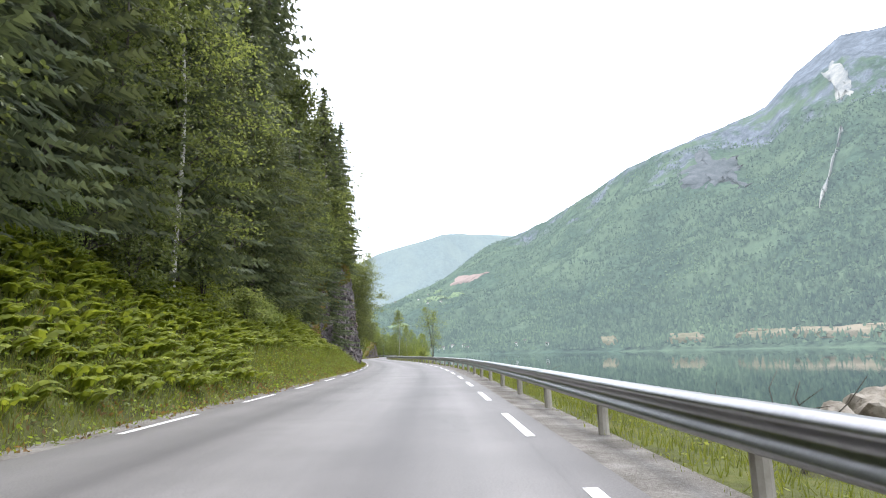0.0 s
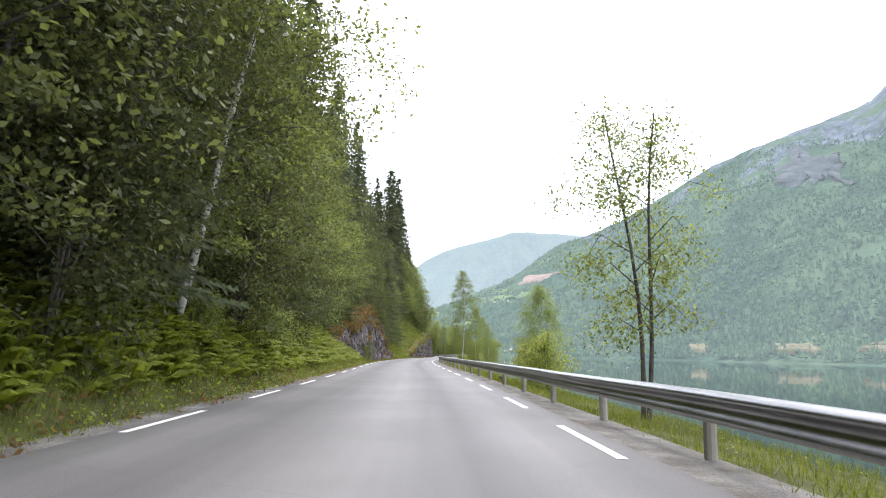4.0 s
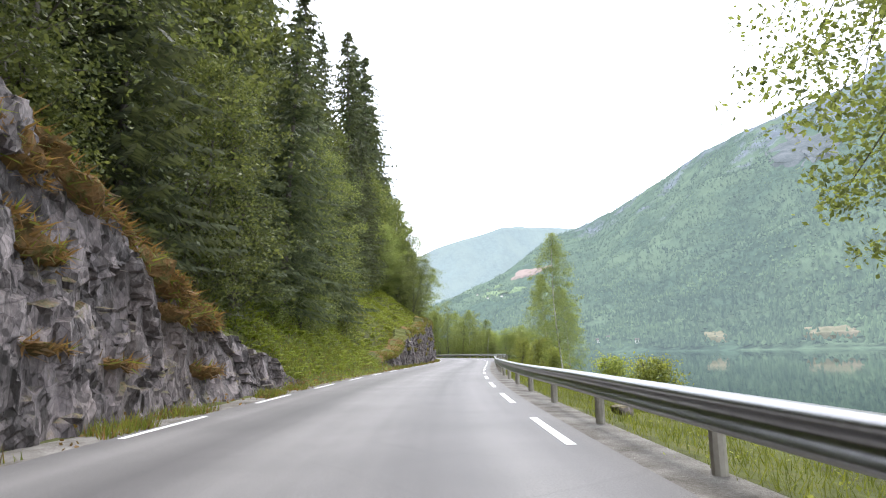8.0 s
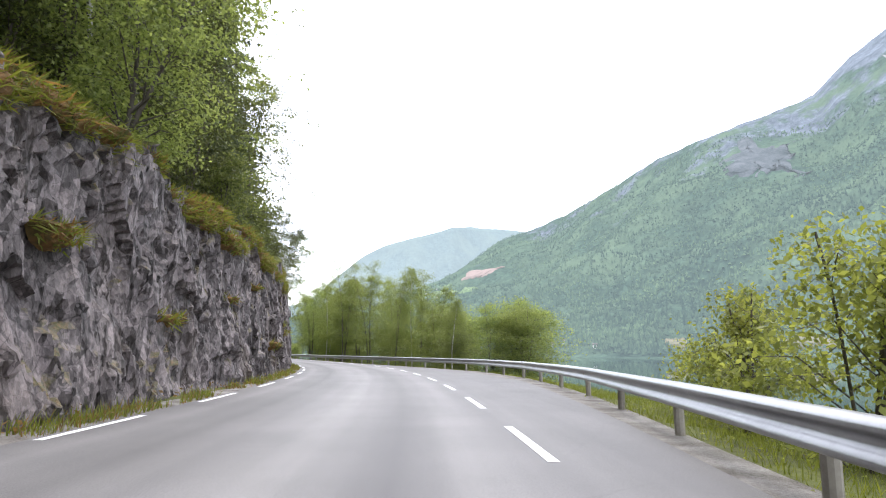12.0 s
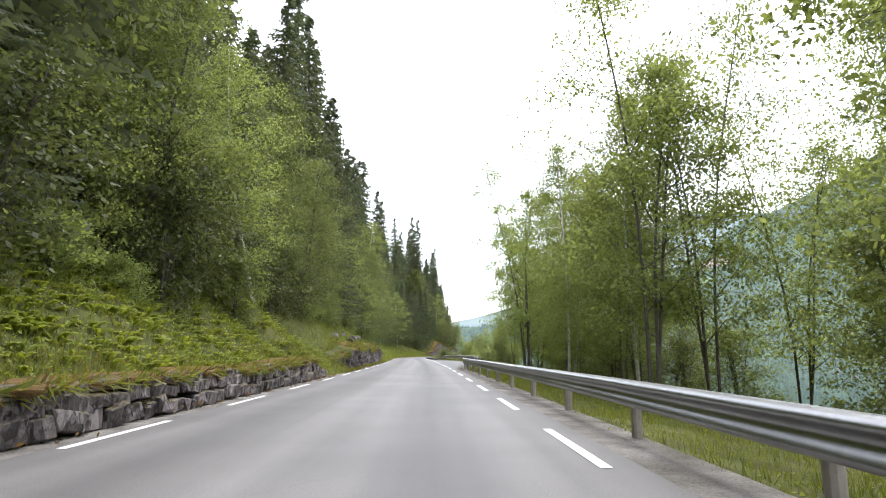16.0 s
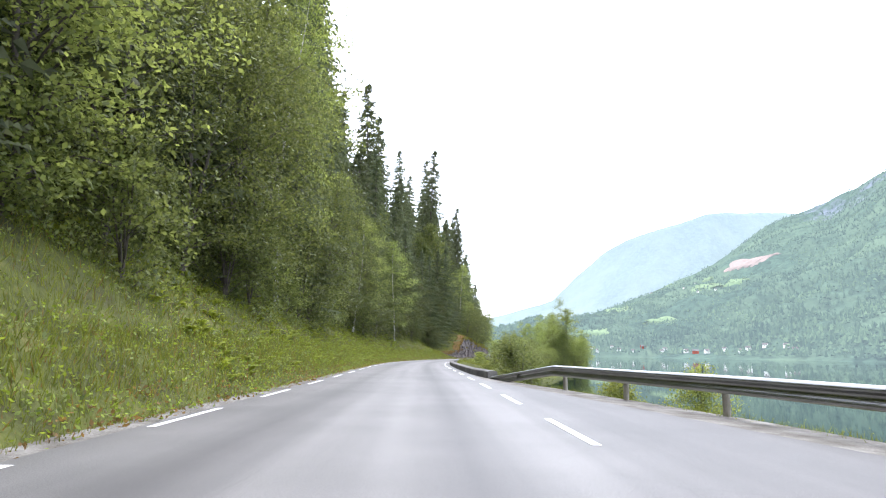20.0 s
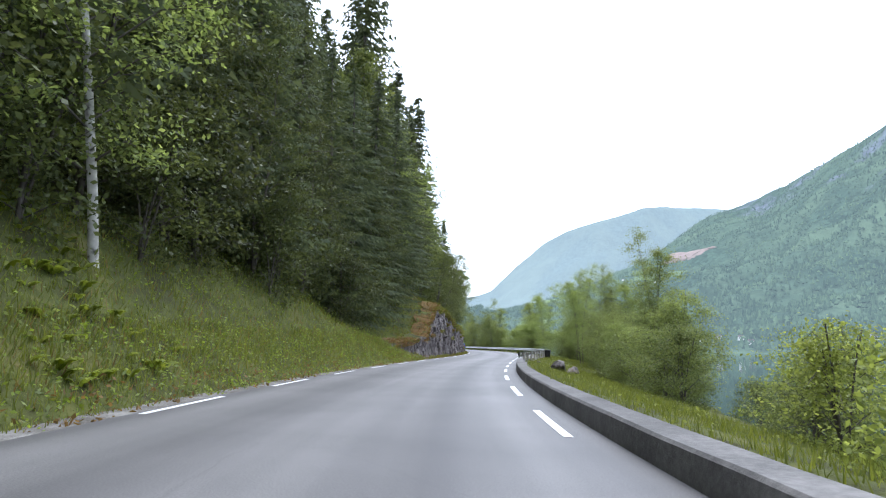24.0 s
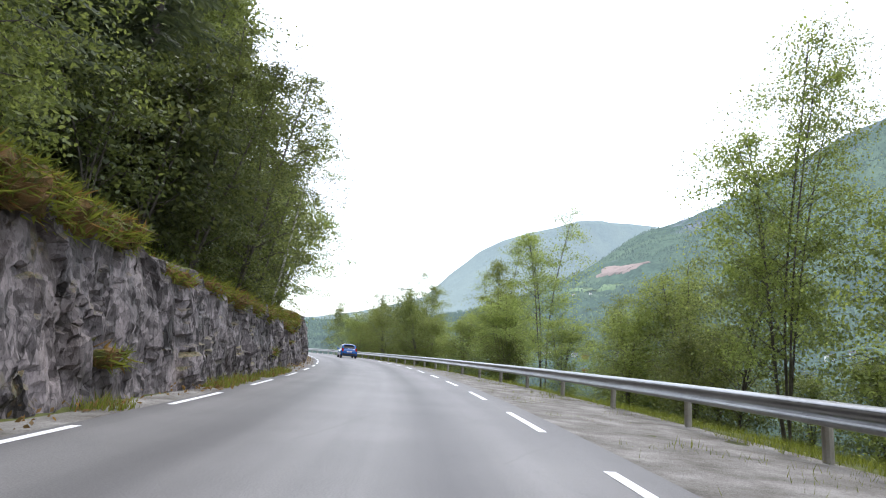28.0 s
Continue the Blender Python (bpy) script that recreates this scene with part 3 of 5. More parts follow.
def mountain(name, label, ridge, shore, mat, bearings, rows_n, rough, seed):
    """A mountainside from its shore up to a ridge: ridge rows are bearing, distance, angle above the horizon."""
    rd, re = table([(b, d) for b, d, e in ridge]), table([(b, e) for b, d, e in ridge])
    sd = table(shore)
    verts, faces, columns = [], [], []
    for b in bearings:
        r0, r1 = float(sd(b)), float(rd(b))
        top = r1 * math.tan(radians(float(re(b))))
        for j in range(rows_n + 1):
            u = j / rows_n
            if u <= 0.8:
                k = u / 0.8
                r = r0 + (r1 - r0) * k
                z = WATER_Z - 2 + (top - WATER_Z + 2) * (0.35 * k + 0.65 * k ** 1.7)
                mask = min(1, k * 6) * (1.0 - 0.75 * k ** 4)
            else:
                k = (u - 0.8) / 0.2
                r, z, mask = r1 + 500 * k, top * (1 - 0.45 * k * k), 0.25
            x, y = polar(b, r)
            v = Vector((x, y, z * 0.6))
            h = noise.fractal(v / 420 + Vector((seed, 0, 0)), 0.9, 2.1, 6) * rough + abs(noise.noise(v / 150 + Vector((0, seed, 0)))) * rough * 0.5
            if mat is NEAR_SLOPE:
                h += 7.0 * noise.noise(v / 13)
            verts.append((x, y, z + h * mask))
    w = rows_n + 1
    for i in range(len(bearings) - 1):
        for j in range(rows_n):
            a = i * w + j
            faces.append((a, a + 1, a + w + 1, a + w))
    grid = np.array(verts).reshape(len(bearings), w, 3)
    return tagged(new(name, mesh_from(name, verts, faces, mat, True)), label, "mountain", kind="structure"), (np.array(bearings), grid)


# base colours pulled towards blue for the haze; the last tuple is its glow
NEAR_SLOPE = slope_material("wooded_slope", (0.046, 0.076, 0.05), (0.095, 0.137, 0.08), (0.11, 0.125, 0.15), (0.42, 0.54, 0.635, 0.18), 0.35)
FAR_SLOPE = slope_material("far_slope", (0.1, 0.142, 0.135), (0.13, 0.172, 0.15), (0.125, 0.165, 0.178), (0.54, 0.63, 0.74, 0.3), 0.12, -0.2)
NEAR_RIDGE = [(-25, 2500, 1.5), (-14, 2600, 2.0), (-9, 2800, 3.2), (-4, 3100, 4.8), (0, 3250, 6.6), (4, 3400, 9.4), (7.8, 3400, 10.7), (12, 3200, 12.9), (17, 2900, 15.5), (22, 2650, 16.9), (25.5, 2750, 18.0), (28.4, 2850, 18.9), (31, 2870, 21.2), (34.3, 2875, 23.0), (38, 2820, 22.7), (45, 2800, 20), (70, 2500, 18), (130, 2300, 15)]
NEAR_SHORE = [(-25, 2000), (-10, 1500), (0, 1200), (8, 1000), (20, 800), (35, 660), (60, 600), (130, 600)]
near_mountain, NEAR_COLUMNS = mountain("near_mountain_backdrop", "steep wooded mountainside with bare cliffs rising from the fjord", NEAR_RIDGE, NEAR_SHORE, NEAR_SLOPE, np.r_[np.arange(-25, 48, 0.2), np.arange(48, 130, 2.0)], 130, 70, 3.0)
FAR_RIDGE = [(-40, 4100, 2.2), (-26, 4000, 1.8), (-20, 3950, 2.4), (-16, 3930, 3.0), (-12, 3940, 4.3), (-10, 3910, 6.3), (-8, 3880, 7.9), (-6, 3800, 9.0), (-4, 3710, 9.7), (0, 3780, 10.7), (4, 4100, 10.6), (8, 4250, 10.2), (14, 4300, 9.0), (25, 4300, 7)]
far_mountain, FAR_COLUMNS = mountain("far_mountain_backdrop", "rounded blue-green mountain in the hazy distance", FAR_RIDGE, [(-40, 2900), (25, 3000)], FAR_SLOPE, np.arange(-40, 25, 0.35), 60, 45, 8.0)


def far_woods(count, seed):
    """The far slope's trees, each a small pointed or rounded crown, as one wood."""
    rng = random.Random(seed)
    bs, grid = NEAR_COLUMNS
    verts, faces = [], []
    rows_n = grid.shape[1]
    while len(faces) < count * 5:
        i = rng.randrange(0, 364)
        j = int(rows_n * 0.8 * rng.random() ** 1.5)
        f, g = rng.random(), rng.random()
        p = grid[i, j] * (1 - f) * (1 - g) + grid[i + 1, j] * f * (1 - g) + grid[i, j + 1] * (1 - f) * g + grid[i + 1, j + 1] * f * g
        b, e = math.degrees(math.atan2(p[0], p[1])), math.degrees(math.atan2(p[2], math.hypot(p[0], p[1])))
        if e < 1.1 and any(lo < b < hi for lo, hi in ((23.8, 36.5), (18.6, 22.4), (13.2, 15.2))) and rng.random() < 0.72 or e < 0.6 and -12 < b < 10 and rng.random() < 0.6:
            continue
        if 0.2 < b < 4.6 and 5.6 < e < 7.3 or 21.4 < b < 26.4 and 12.8 < e < 16.0:
            continue
        if p[2] < -1.5 or p[2] > 760 or noise.noise((p[0] / 170, p[1] / 170, p[2] / 170)) > 0.5:
            continue
        pointed = rng.random() < 0.45
        h = rng.uniform(7, 13.5) if pointed else rng.uniform(5.5, 9.5)
        r = h * (0.2 if pointed else 0.36)
        n = len(verts)
        turn0 = rng.random()
        mid = 0.25 if pointed else 0.55
        for k in range(5):
            a = 1.2566 * (k + turn0)
            verts.append((p[0] + r * math.cos(a), p[1] + r * math.sin(a), p[2] + h * mid * rng.uniform(0.6, 1.2)))
        verts.append((p[0], p[1], p[2] + h))
        faces += [(n + k, n + (k + 1) % 5, n + 5) for k in range(5)]
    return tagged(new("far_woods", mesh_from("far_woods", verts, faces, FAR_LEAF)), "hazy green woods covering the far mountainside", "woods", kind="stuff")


FAR_LEAF, _n, _l, _p = material("far_foliage", 1.0, 0, 0.0)
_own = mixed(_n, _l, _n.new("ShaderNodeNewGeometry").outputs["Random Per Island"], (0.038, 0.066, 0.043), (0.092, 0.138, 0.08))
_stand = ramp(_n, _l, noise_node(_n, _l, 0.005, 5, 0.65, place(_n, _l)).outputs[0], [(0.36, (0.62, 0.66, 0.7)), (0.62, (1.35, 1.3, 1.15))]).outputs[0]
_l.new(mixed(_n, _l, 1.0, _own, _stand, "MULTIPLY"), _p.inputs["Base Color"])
# blue-grey glow on the crowns, painting in the haze before them
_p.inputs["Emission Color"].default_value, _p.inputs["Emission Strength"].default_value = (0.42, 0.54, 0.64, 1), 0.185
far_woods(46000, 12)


# ---------------------------------------------------------------- cliffs
def facet(x, y, seed, tilt=1.3):
    """The depth of a split face: every stone block a plane of its own set back and tilted by chance."""
    p = Vector((x, y, seed))
    c = noise.voronoi(p)[1][0]
    r = noise.cell_vector(c * 61.7)
    return r.x - 0.5 + tilt * ((x - c.x) * (r.y - 0.5) + (y - c.y) * (r.z - 0.5))


def cliff(s0, s1, label, rugged=1.0, step=0.12, fine_to=545.0):
    """A blasted rock face along the road: tilted slabs at three sizes, folding back into turf on top; built in sections."""
    thing = tagged(empty("rock_face", Matrix.Translation((*spot(s0, EDGE), 0))), label, "rock face")
    inv = thing.matrix_basis.inverted()
    ss = np.arange(s0, min(s1, fine_to) + step, step)
    if s1 > fine_to:
        ss = np.r_[ss, np.arange(fine_to + 0.4, s1, 0.3)]
    tall = max(float(ROCK_TOP(s)) for s in ss)
    nz = max(8, int(tall / step))
    columns = []
    for s in ss:
        s = float(s)
        top = max(0.12, float(ROCK_TOP(s))) * (1 + 0.13 * noise.noise((s * 0.45, 3, 0)) + 0.07 * noise.noise((s * 1.7, 5, 0)))
        col = []
        for j in range(nz + 4):
            v = min(1.0, j / nz)
            z = -0.25 + (top + 0.25) * v
            back = max(0, j - nz) * 0.45
            wx, wy = 0.14 * noise.noise((s * 0.9, z * 0.9, 3)), 0.14 * noise.noise((s * 0.9, z * 0.9, 13))
            a, b = s + wx, z + wy
            d = 0.4 * facet(a * 0.5 + b * 0.12, b * 0.32 - a * 0.06, 4.4) + 0.32 * facet(a * 1.35 + b * 0.35, b * 0.52 - a * 0.15, 9.0) + 0.2 * facet(a * 3.0 - b * 0.6, b * 1.5, 2.0)
            d += 0.03 * noise.noise((s * 7, z * 4, 4)) + 0.5 * noise.noise((s * 0.21, z * 0.25, 8))
            d *= rugged
            fade = min(1, z / 0.5 + 0.5) * (1.0 if back == 0 else 0.4)
            o = 0.62 + ROCK_IN(s) + 0.13 * max(0, z) - d * max(0.15, fade) * min(1, top / 1.2 + 0.2) + back
            x, y = spot(s, EDGE - max(0.12, o))
            zz = z + (0.1 * noise.noise((s * 2.2, z * 2.2, 11)) if 0 < v < 1 else 0) + back * 0.25 - (0.5 if j == nz + 3 else 0)
            col.append(inv @ Vector((x, y, zz)))
        columns.append(col)
    w = nz + 4
    run = max(12, int(7 / step))
    for a in range(0, len(columns) - 1, run):
        block = columns[a : a + run + 1]
        if len(block) < 2:
            break
        faces = [(i * w + j, (i + 1) * w + j, (i + 1) * w + j + 1, i * w + j + 1) for i in range(len(block) - 1) for j in range(w - 1)]
        me = mesh_from("rock_section", [p for c in block for p in c], faces, ROCK)
        me.materials.append(GROUND)
        for k, face in enumerate(me.polygons):
            if k % (w - 1) >= nz:
                face.material_index = 1
        part("rock_section", me, thing)
    return thing


TURF_SPOTS = []


def turf_cushion(thing, s, z, wide, tall, seed):
    """A hanging cushion of rusty turf on a ledge of the cliff."""
    inv = thing.matrix_basis.inverted()
    rng = random.Random(seed)
    TURF_SPOTS.append((s, min(z, 1.04 * float(ROCK_TOP(s))), wide, min(tall, 0.9 * float(ROCK_TOP(s)))))
    verts, faces = [], []
    nu, nv = 16, 8
    share = min(1.04, z / max(0.3, float(ROCK_TOP(s))))
    tall = min(tall, 0.9 * float(ROCK_TOP(s)))
    for i in range(nu + 1):
        for j in range(nv + 1):
            u = i / nu * 2 - 1
            v = (j / nv * 2 - 1) * (1 - u * u) ** 0.5
            out = max(0.0, 1 - u * u - v * v) ** 0.5
            ss = s + u * wide / 2
            zz = share * float(ROCK_TOP(ss)) + (v * tall / 2 if v < 0 else 0.25 * v * tall)
            o = (0.38 if 300.5 < s < 332 else 0.62) + ROCK_IN(ss) + 0.13 * max(0, zz) + 0.3 - 0.5 * out - 0.3 * out * noise.noise((ss * 1.6, zz * 1.6, seed)) - 0.14 * out * noise.noise((ss * 5, zz * 5, seed)) + 0.9 * max(0, v)
            x, y = spot(ss, EDGE - o)
            verts.append(inv @ Vector((x, y, zz + 0.08 * noise.noise((ss * 4, zz * 4, 3)))))
    for i in range(nu):
        for j in range(nv):
            a = i * (nv + 1) + j
            faces.append((a, a + nv + 1, a + nv + 2, a + 1))
    part("turf_cushion", mesh_from("turf_cushion", verts, faces, TURF), thing, "rusty brown turf cushion")


CLIFFS = []
for s0, s1, rugged, label in ((54.5, 82, 0.9, "tall grey cliff of split rock beside the asphalt"), (131.5, 179.5, 0.68, "grey rock cutting with rusty brown turf on its ledges"),
                      (199.5, 301, 0.62, "long dark grey rock cutting with vertical cracks and turf on top"), (335.3, 384.5, 0.85, "low grey rock outcrop along the grassy bank"),
                      (489.3, 640, 0.58, "dark purple-grey rock cutting at the road bend")):
    CLIFFS.append(cliff(s0, s1, label, rugged))
for k, s, z, wide, tall in ((0, 67.5, 6.2, 2.0, 1.1), (0, 73.5, 6.8, 1.4, 0.8), (0, 76.5, 4.6, 0.9, 0.6), (0, 78.8, 4.2, 0.8, 1.4), (0, 63, 4.2, 2.2, 1.6), (0, 59, 2.9, 2.6, 1.6),
                            (1, 142, 5.8, 3.6, 1.8), (1, 147, 6.8, 4.5, 1.6), (1, 152, 5.6, 3.4, 1.2), (1, 157, 4.8, 3.2, 1.0), (1, 161, 4.2, 2.6, 1.1), (1, 144, 3.6, 2.4, 1.2), (1, 165, 2.9, 2.4, 0.9), (1, 137, 3.4, 2.8, 1.6), (1, 150, 3.2, 1.6, 0.7), (1, 145.5, 5.0, 3.4, 1.7), (1, 148.5, 5.4, 2.8, 1.6), (1, 151.5, 4.6, 2.2, 1.2), (1, 154, 4.2, 1.8, 0.9), (1, 146.5, 4.2, 1.6, 1.0),
                            (2, 221, 2.4, 3.0, 0.7), (2, 227, 3.4, 2.6, 0.6), (2, 234, 4.4, 2.2, 0.7), (2, 240, 3.0, 1.2, 0.8), (2, 248, 4.8, 3.0, 0.8), (2, 229, 1.6, 1.0, 0.7), (2, 267, 5.4, 3.0, 0.9), (2, 280, 4.4, 3.0, 0.9), (2, 288, 2.4, 3.0, 1.2),
                            (4, 494, 2.0, 3.2, 1.3), (4, 499, 3.0, 3.2, 1.0), (4, 505, 3.8, 3.0, 1.0), (4, 512, 4.6, 3.4, 1.0), (4, 520, 4.2, 3.0, 0.9), (4, 530, 3.2, 2.4, 0.7), (4, 541, 2.8, 2.2, 0.6)):
    turf_cushion(CLIFFS[k], s, z, wide, tall, int(s * 7))
rnd = random.Random(77)
for k, s0, s1 in ((0, 57, 81), (1, 134, 172), (2, 200, 331), (3, 338, 380), (4, 491, 570)):
    s = s0
    while s < s1:
        top = float(ROCK_TOP(s))
        if top > 0.45:
            turf_cushion(CLIFFS[k], s, top * rnd.uniform(0.9, 1.06), rnd.uniform(1.6, 3.8), min(top * (0.45 if 300 < s < 332 else 0.9), rnd.uniform(0.5, 0.9) + 0.1 * top), int(s * 11))
            if top > 2 and rnd.random() < (0.9 if k == 1 else 0.35):
                turf_cushion(CLIFFS[k], s + 0.8, top * rnd.uniform(0.25, 0.8), rnd.uniform(0.5, 1.5), rnd.uniform(0.3, 0.8), int(s * 13))
        s += rnd.uniform(1.3, 2.9)


# ---------------------------------------------------------------- plants
def cards(centers, size, spread, rng, long=1.45, droop=0.3):
    """One small pointed leaf at each centre, scattered a little: arrays of vertices and faces."""
    n = len(centers)
    up = rng.normal(size=(n, 3)) * 0.75
    up[:, 2] = np.abs(up[:, 2]) + 0.2
    up /= np.linalg.norm(up, axis=1, keepdims=True)
    a = rng.normal(size=(n, 3))
    a[:, 2] -= droop * 1.5
    a -= up * np.sum(a * up, axis=1, keepdims=True)
    a /= np.linalg.norm(a, axis=1, keepdims=True)
    b = np.cross(a, up)
    sz = (size * rng.uniform(0.6, 1.4, n))[:, None]
    c = centers + np.clip(rng.normal(size=(n, 3)), -1.5, 1.5) * spread
    v = np.stack([c + a * sz * long * 0.55, c + b * sz * 0.42, c - a * sz * long * 0.45, c - b * sz * 0.42], 1).reshape(-1, 3)
    return v, np.arange(4 * n).reshape(n, 4)


def tube(path, r0, r1, sides=6):
    """A tapered limb along points."""
    verts, faces = [], []
    k = len(path)
    for i, p in enumerate(path):
        way = (path[min(i + 1, k - 1)] - path[max(i - 1, 0)]).normalized()
        side = way.orthogonal().normalized()
        other = way.cross(side)
        r = r0 + (r1 - r0) * i / (k - 1)
        for j in range(sides):
            t = 2 * math.pi * j / sides
            verts.append(p + side * math.cos(t) * r + other * math.sin(t) * r)
    for i in range(k - 1):
        for j in range(sides):
            faces.append((i * sides + j, i * sides + (j + 1) % sides, (i + 1) * sides + (j + 1) % sides, (i + 1) * sides + j))
    return verts, faces


def joined(pieces):
    verts, faces = [], []
    for v, f in pieces:
        n = len(verts)
        verts.extend(v)
        faces.extend(tuple(i + n for i in g) for g in f)
    return verts, faces


def broadleaf(name, label, category, seed, height, radius, base, leaves, leaf, bark, leaf_mat, limbs=16, trunks=1, thick=0.13, clump=0.5, lean=0.1, hang=0.0):
    """A broadleaf tree: trunk, limbs, and a crown of many single leaves in clumps at the limbs' ends."""
    rng, rnd = np.random.default_rng(seed), random.Random(seed)
    tree = tagged(empty(name), label, category)
    wood, twigs, tips = [], [], []
    for k in range(trunks):
        turn0 = rnd.uniform(0, 6.28)
        tilt = lean * (1 if trunks == 1 else 2.6)
        top = Vector((math.cos(turn0) * tilt * height, math.sin(turn0) * tilt * height, height * (0.97 if k == 0 else rnd.uniform(0.75, 0.98))))
        trunk_path = []
        for i in range(8):
            u = i / 7
            p = top * u
            p.x, p.y = p.x * u ** 0.5 + 0.12 * height * 0.12 * math.sin(u * 5 + seed + k), p.y * u ** 0.5 + 0.014 * height * math.cos(u * 4 + seed)
            p.z -= 0.5 * (1 - u)
            trunk_path.append(p)
        wood.append(tube(trunk_path, thick * (1 if trunks == 1 else 0.7), 0.02, 7))
        for i in range(limbs // trunks):
            u = base + (1 - base) * (i + rnd.random()) / (limbs / trunks)
            f = u * 7
            a = trunk_path[min(6, int(f))].lerp(trunk_path[min(7, int(f) + 1)], f - int(f))
            span = radius * (math.sin(math.pi * min(1, (u - base) / (1 - base) * 0.85 + 0.15)) ** 0.7) * rnd.uniform(0.65, 1.1)
            t = i * 2.4 + rnd.uniform(-0.5, 0.5) + k
            out = Vector((math.cos(t), math.sin(t), 0))
            b = a + out * span * 0.55 + Vector((0, 0, span * rnd.uniform(0.25, 0.5)))
            c = a + out * span + Vector((0, 0, span * (rnd.uniform(0.05, 0.45) - 0.55 * hang)))
            twigs.append(tube([a, b, c], max(0.01, thick * 0.24 * (1 - u) + 0.008), 0.006, 4))
            for w in (0.35, 0.55, 0.72, 0.86, 1.0):
                p = a.lerp(b, w * 2) if w < 0.5 else b.lerp(c, w * 2 - 1)
                tips.append(p)
                if hang and w > 0.6:
                    tips += [p - Vector((0, 0, hang * rnd.uniform(0.2, 1.1))) for _ in range(2)]
                if span > 1.0:
                    tips.append(p + Vector((rnd.gauss(0, 1), rnd.gauss(0, 1), rnd.gauss(0, 0.6))) * span * 0.22)
        for i in (4, 5, 5.5, 6, 6.4, 6.7, 7):
            tips += [trunk_path[int(i)].lerp(trunk_path[min(7, int(i) + 1)], i - int(i))] * 3
    stem_faces = sum(len(f) for _, f in wood)
    stem = mesh_from("trunk", *joined(wood + twigs), bark, True)
    stem.materials.append(BARK)
    for face in stem.polygons[stem_faces:]:
        face.material_index = 1
    part("trunk", stem, tree)
    tips = np.array([tuple(t) for t in tips])
    weight = rng.uniform(0.05, 1.0, len(tips)) ** 1.3
    pick = rng.choice(len(tips), leaves, p=weight / weight.sum())
    puff = clump * rng.uniform(0.45, 1.35, (len(tips), 1)) * np.array([1.15, 1.15, 0.6])
    v, f = cards(tips[pick], leaf, puff[pick], rng)
    part("crown", mesh_from("crown", v.tolist(), f.tolist(), leaf_mat), tree)
    return tree


def spruce(name, label, seed, height, radius, whorls, base=0.08, fine=0.16):
    """A spruce: straight trunk and whorls of drooping boughs, each a spine with pointed hanging twigs."""
    rng = random.Random(seed)
    tree = tagged(empty(name), label, "spruce tree")
    part("trunk", mesh_from("trunk", *tube([Vector((0, 0, -0.5)), Vector((0, 0, height * 0.5)), Vector((0, 0, height * 0.98))], 0.013 * height, 0.015, 7), BARK, True), tree)
    verts, faces = [], []
    for i in range(whorls):
        u = i / whorls
        span = radius * (1 - u) ** 0.72 + 0.08
        for k in range(8 if u < 0.85 else 5):
            z = height * (base + (1 - base) * (max(0.0, i + rng.uniform(-0.6, 0.6)) / whorls) ** 0.95)
            t = k * 0.785 + i * 1.1 + rng.uniform(-0.3, 0.3)
            reach = span * rng.choice((rng.uniform(0.55, 0.85), rng.uniform(0.85, 1.12)))
            out, side = Vector((math.cos(t), math.sin(t), 0)), Vector((-math.sin(t), math.cos(t), 0))
            lift = Vector((0, 0, z))
            sag = rng.uniform(0.3, 0.55)
            n = max(4, int(reach / (fine * 0.75)))
            for j in range(n):
                w0 = (j + rng.random()) / n
                p = lift + out * reach * w0 + Vector((0, 0, -sag * reach * w0 + 0.2 * reach * w0 * w0))
                for wing in (-1, 1):
                    long = (0.17 * reach * (1 - w0) ** 0.7 + 0.1 + fine * 0.6) * rng.uniform(0.6, 1.25)
                    way = (out * rng.uniform(0.3, 0.8) + side * wing * rng.uniform(0.4, 1.0) + Vector((0, 0, -rng.uniform(0.15, 0.9)))).normalized()
                    thick = out * (0.02 + fine * 0.14) + Vector((0, 0, 0.018 + fine * 0.12))
                    m = len(verts)
                    verts += [p + thick, p - thick, p + way * long]
                    faces.append((m, m + 1, m + 2))
    for k in range(48):
        m, t, u = len(verts), k * 2.4, k / 48
        c = Vector((0, 0, height * (0.86 + 0.14 * u)))
        out = Vector((math.cos(t), math.sin(t), -0.35)) * (0.62 * (1 - u) + 0.06)
        verts += [c, c + Vector((0, 0, 0.2)), c + out * rng.uniform(0.7, 1.2)]
        faces.append((m, m + 1, m + 2))
    part("bough_crown", mesh_from("bough_crown", verts, faces, NEEDLE), tree)
    return tree


class Stock:
    """One built plant that is set out again and again."""

    def __init__(self, tree, group):
        self.tree, self.used = tagged(tree, group=group), False

    def put(self, m):
        if not self.used:
            self.used = True
            self.tree.matrix_basis = m
            return self.tree
        return copy_thing(self.tree, m)


def stand(stock, s, q, size=1.0, sink=0.15, lean=3.0, rnd=random):
    x, y = spot(s, q)
    k = size * rnd.uniform(0.9, 1.1)
    return stock.put(pose(x, y, ground_z(s, q) - sink, rnd.uniform(-lean, lean), rnd.uniform(-lean, lean), rnd.uniform(0, 360)) @ Matrix.Diagonal((k, k, k * rnd.uniform(0.92, 1.1), 1)))


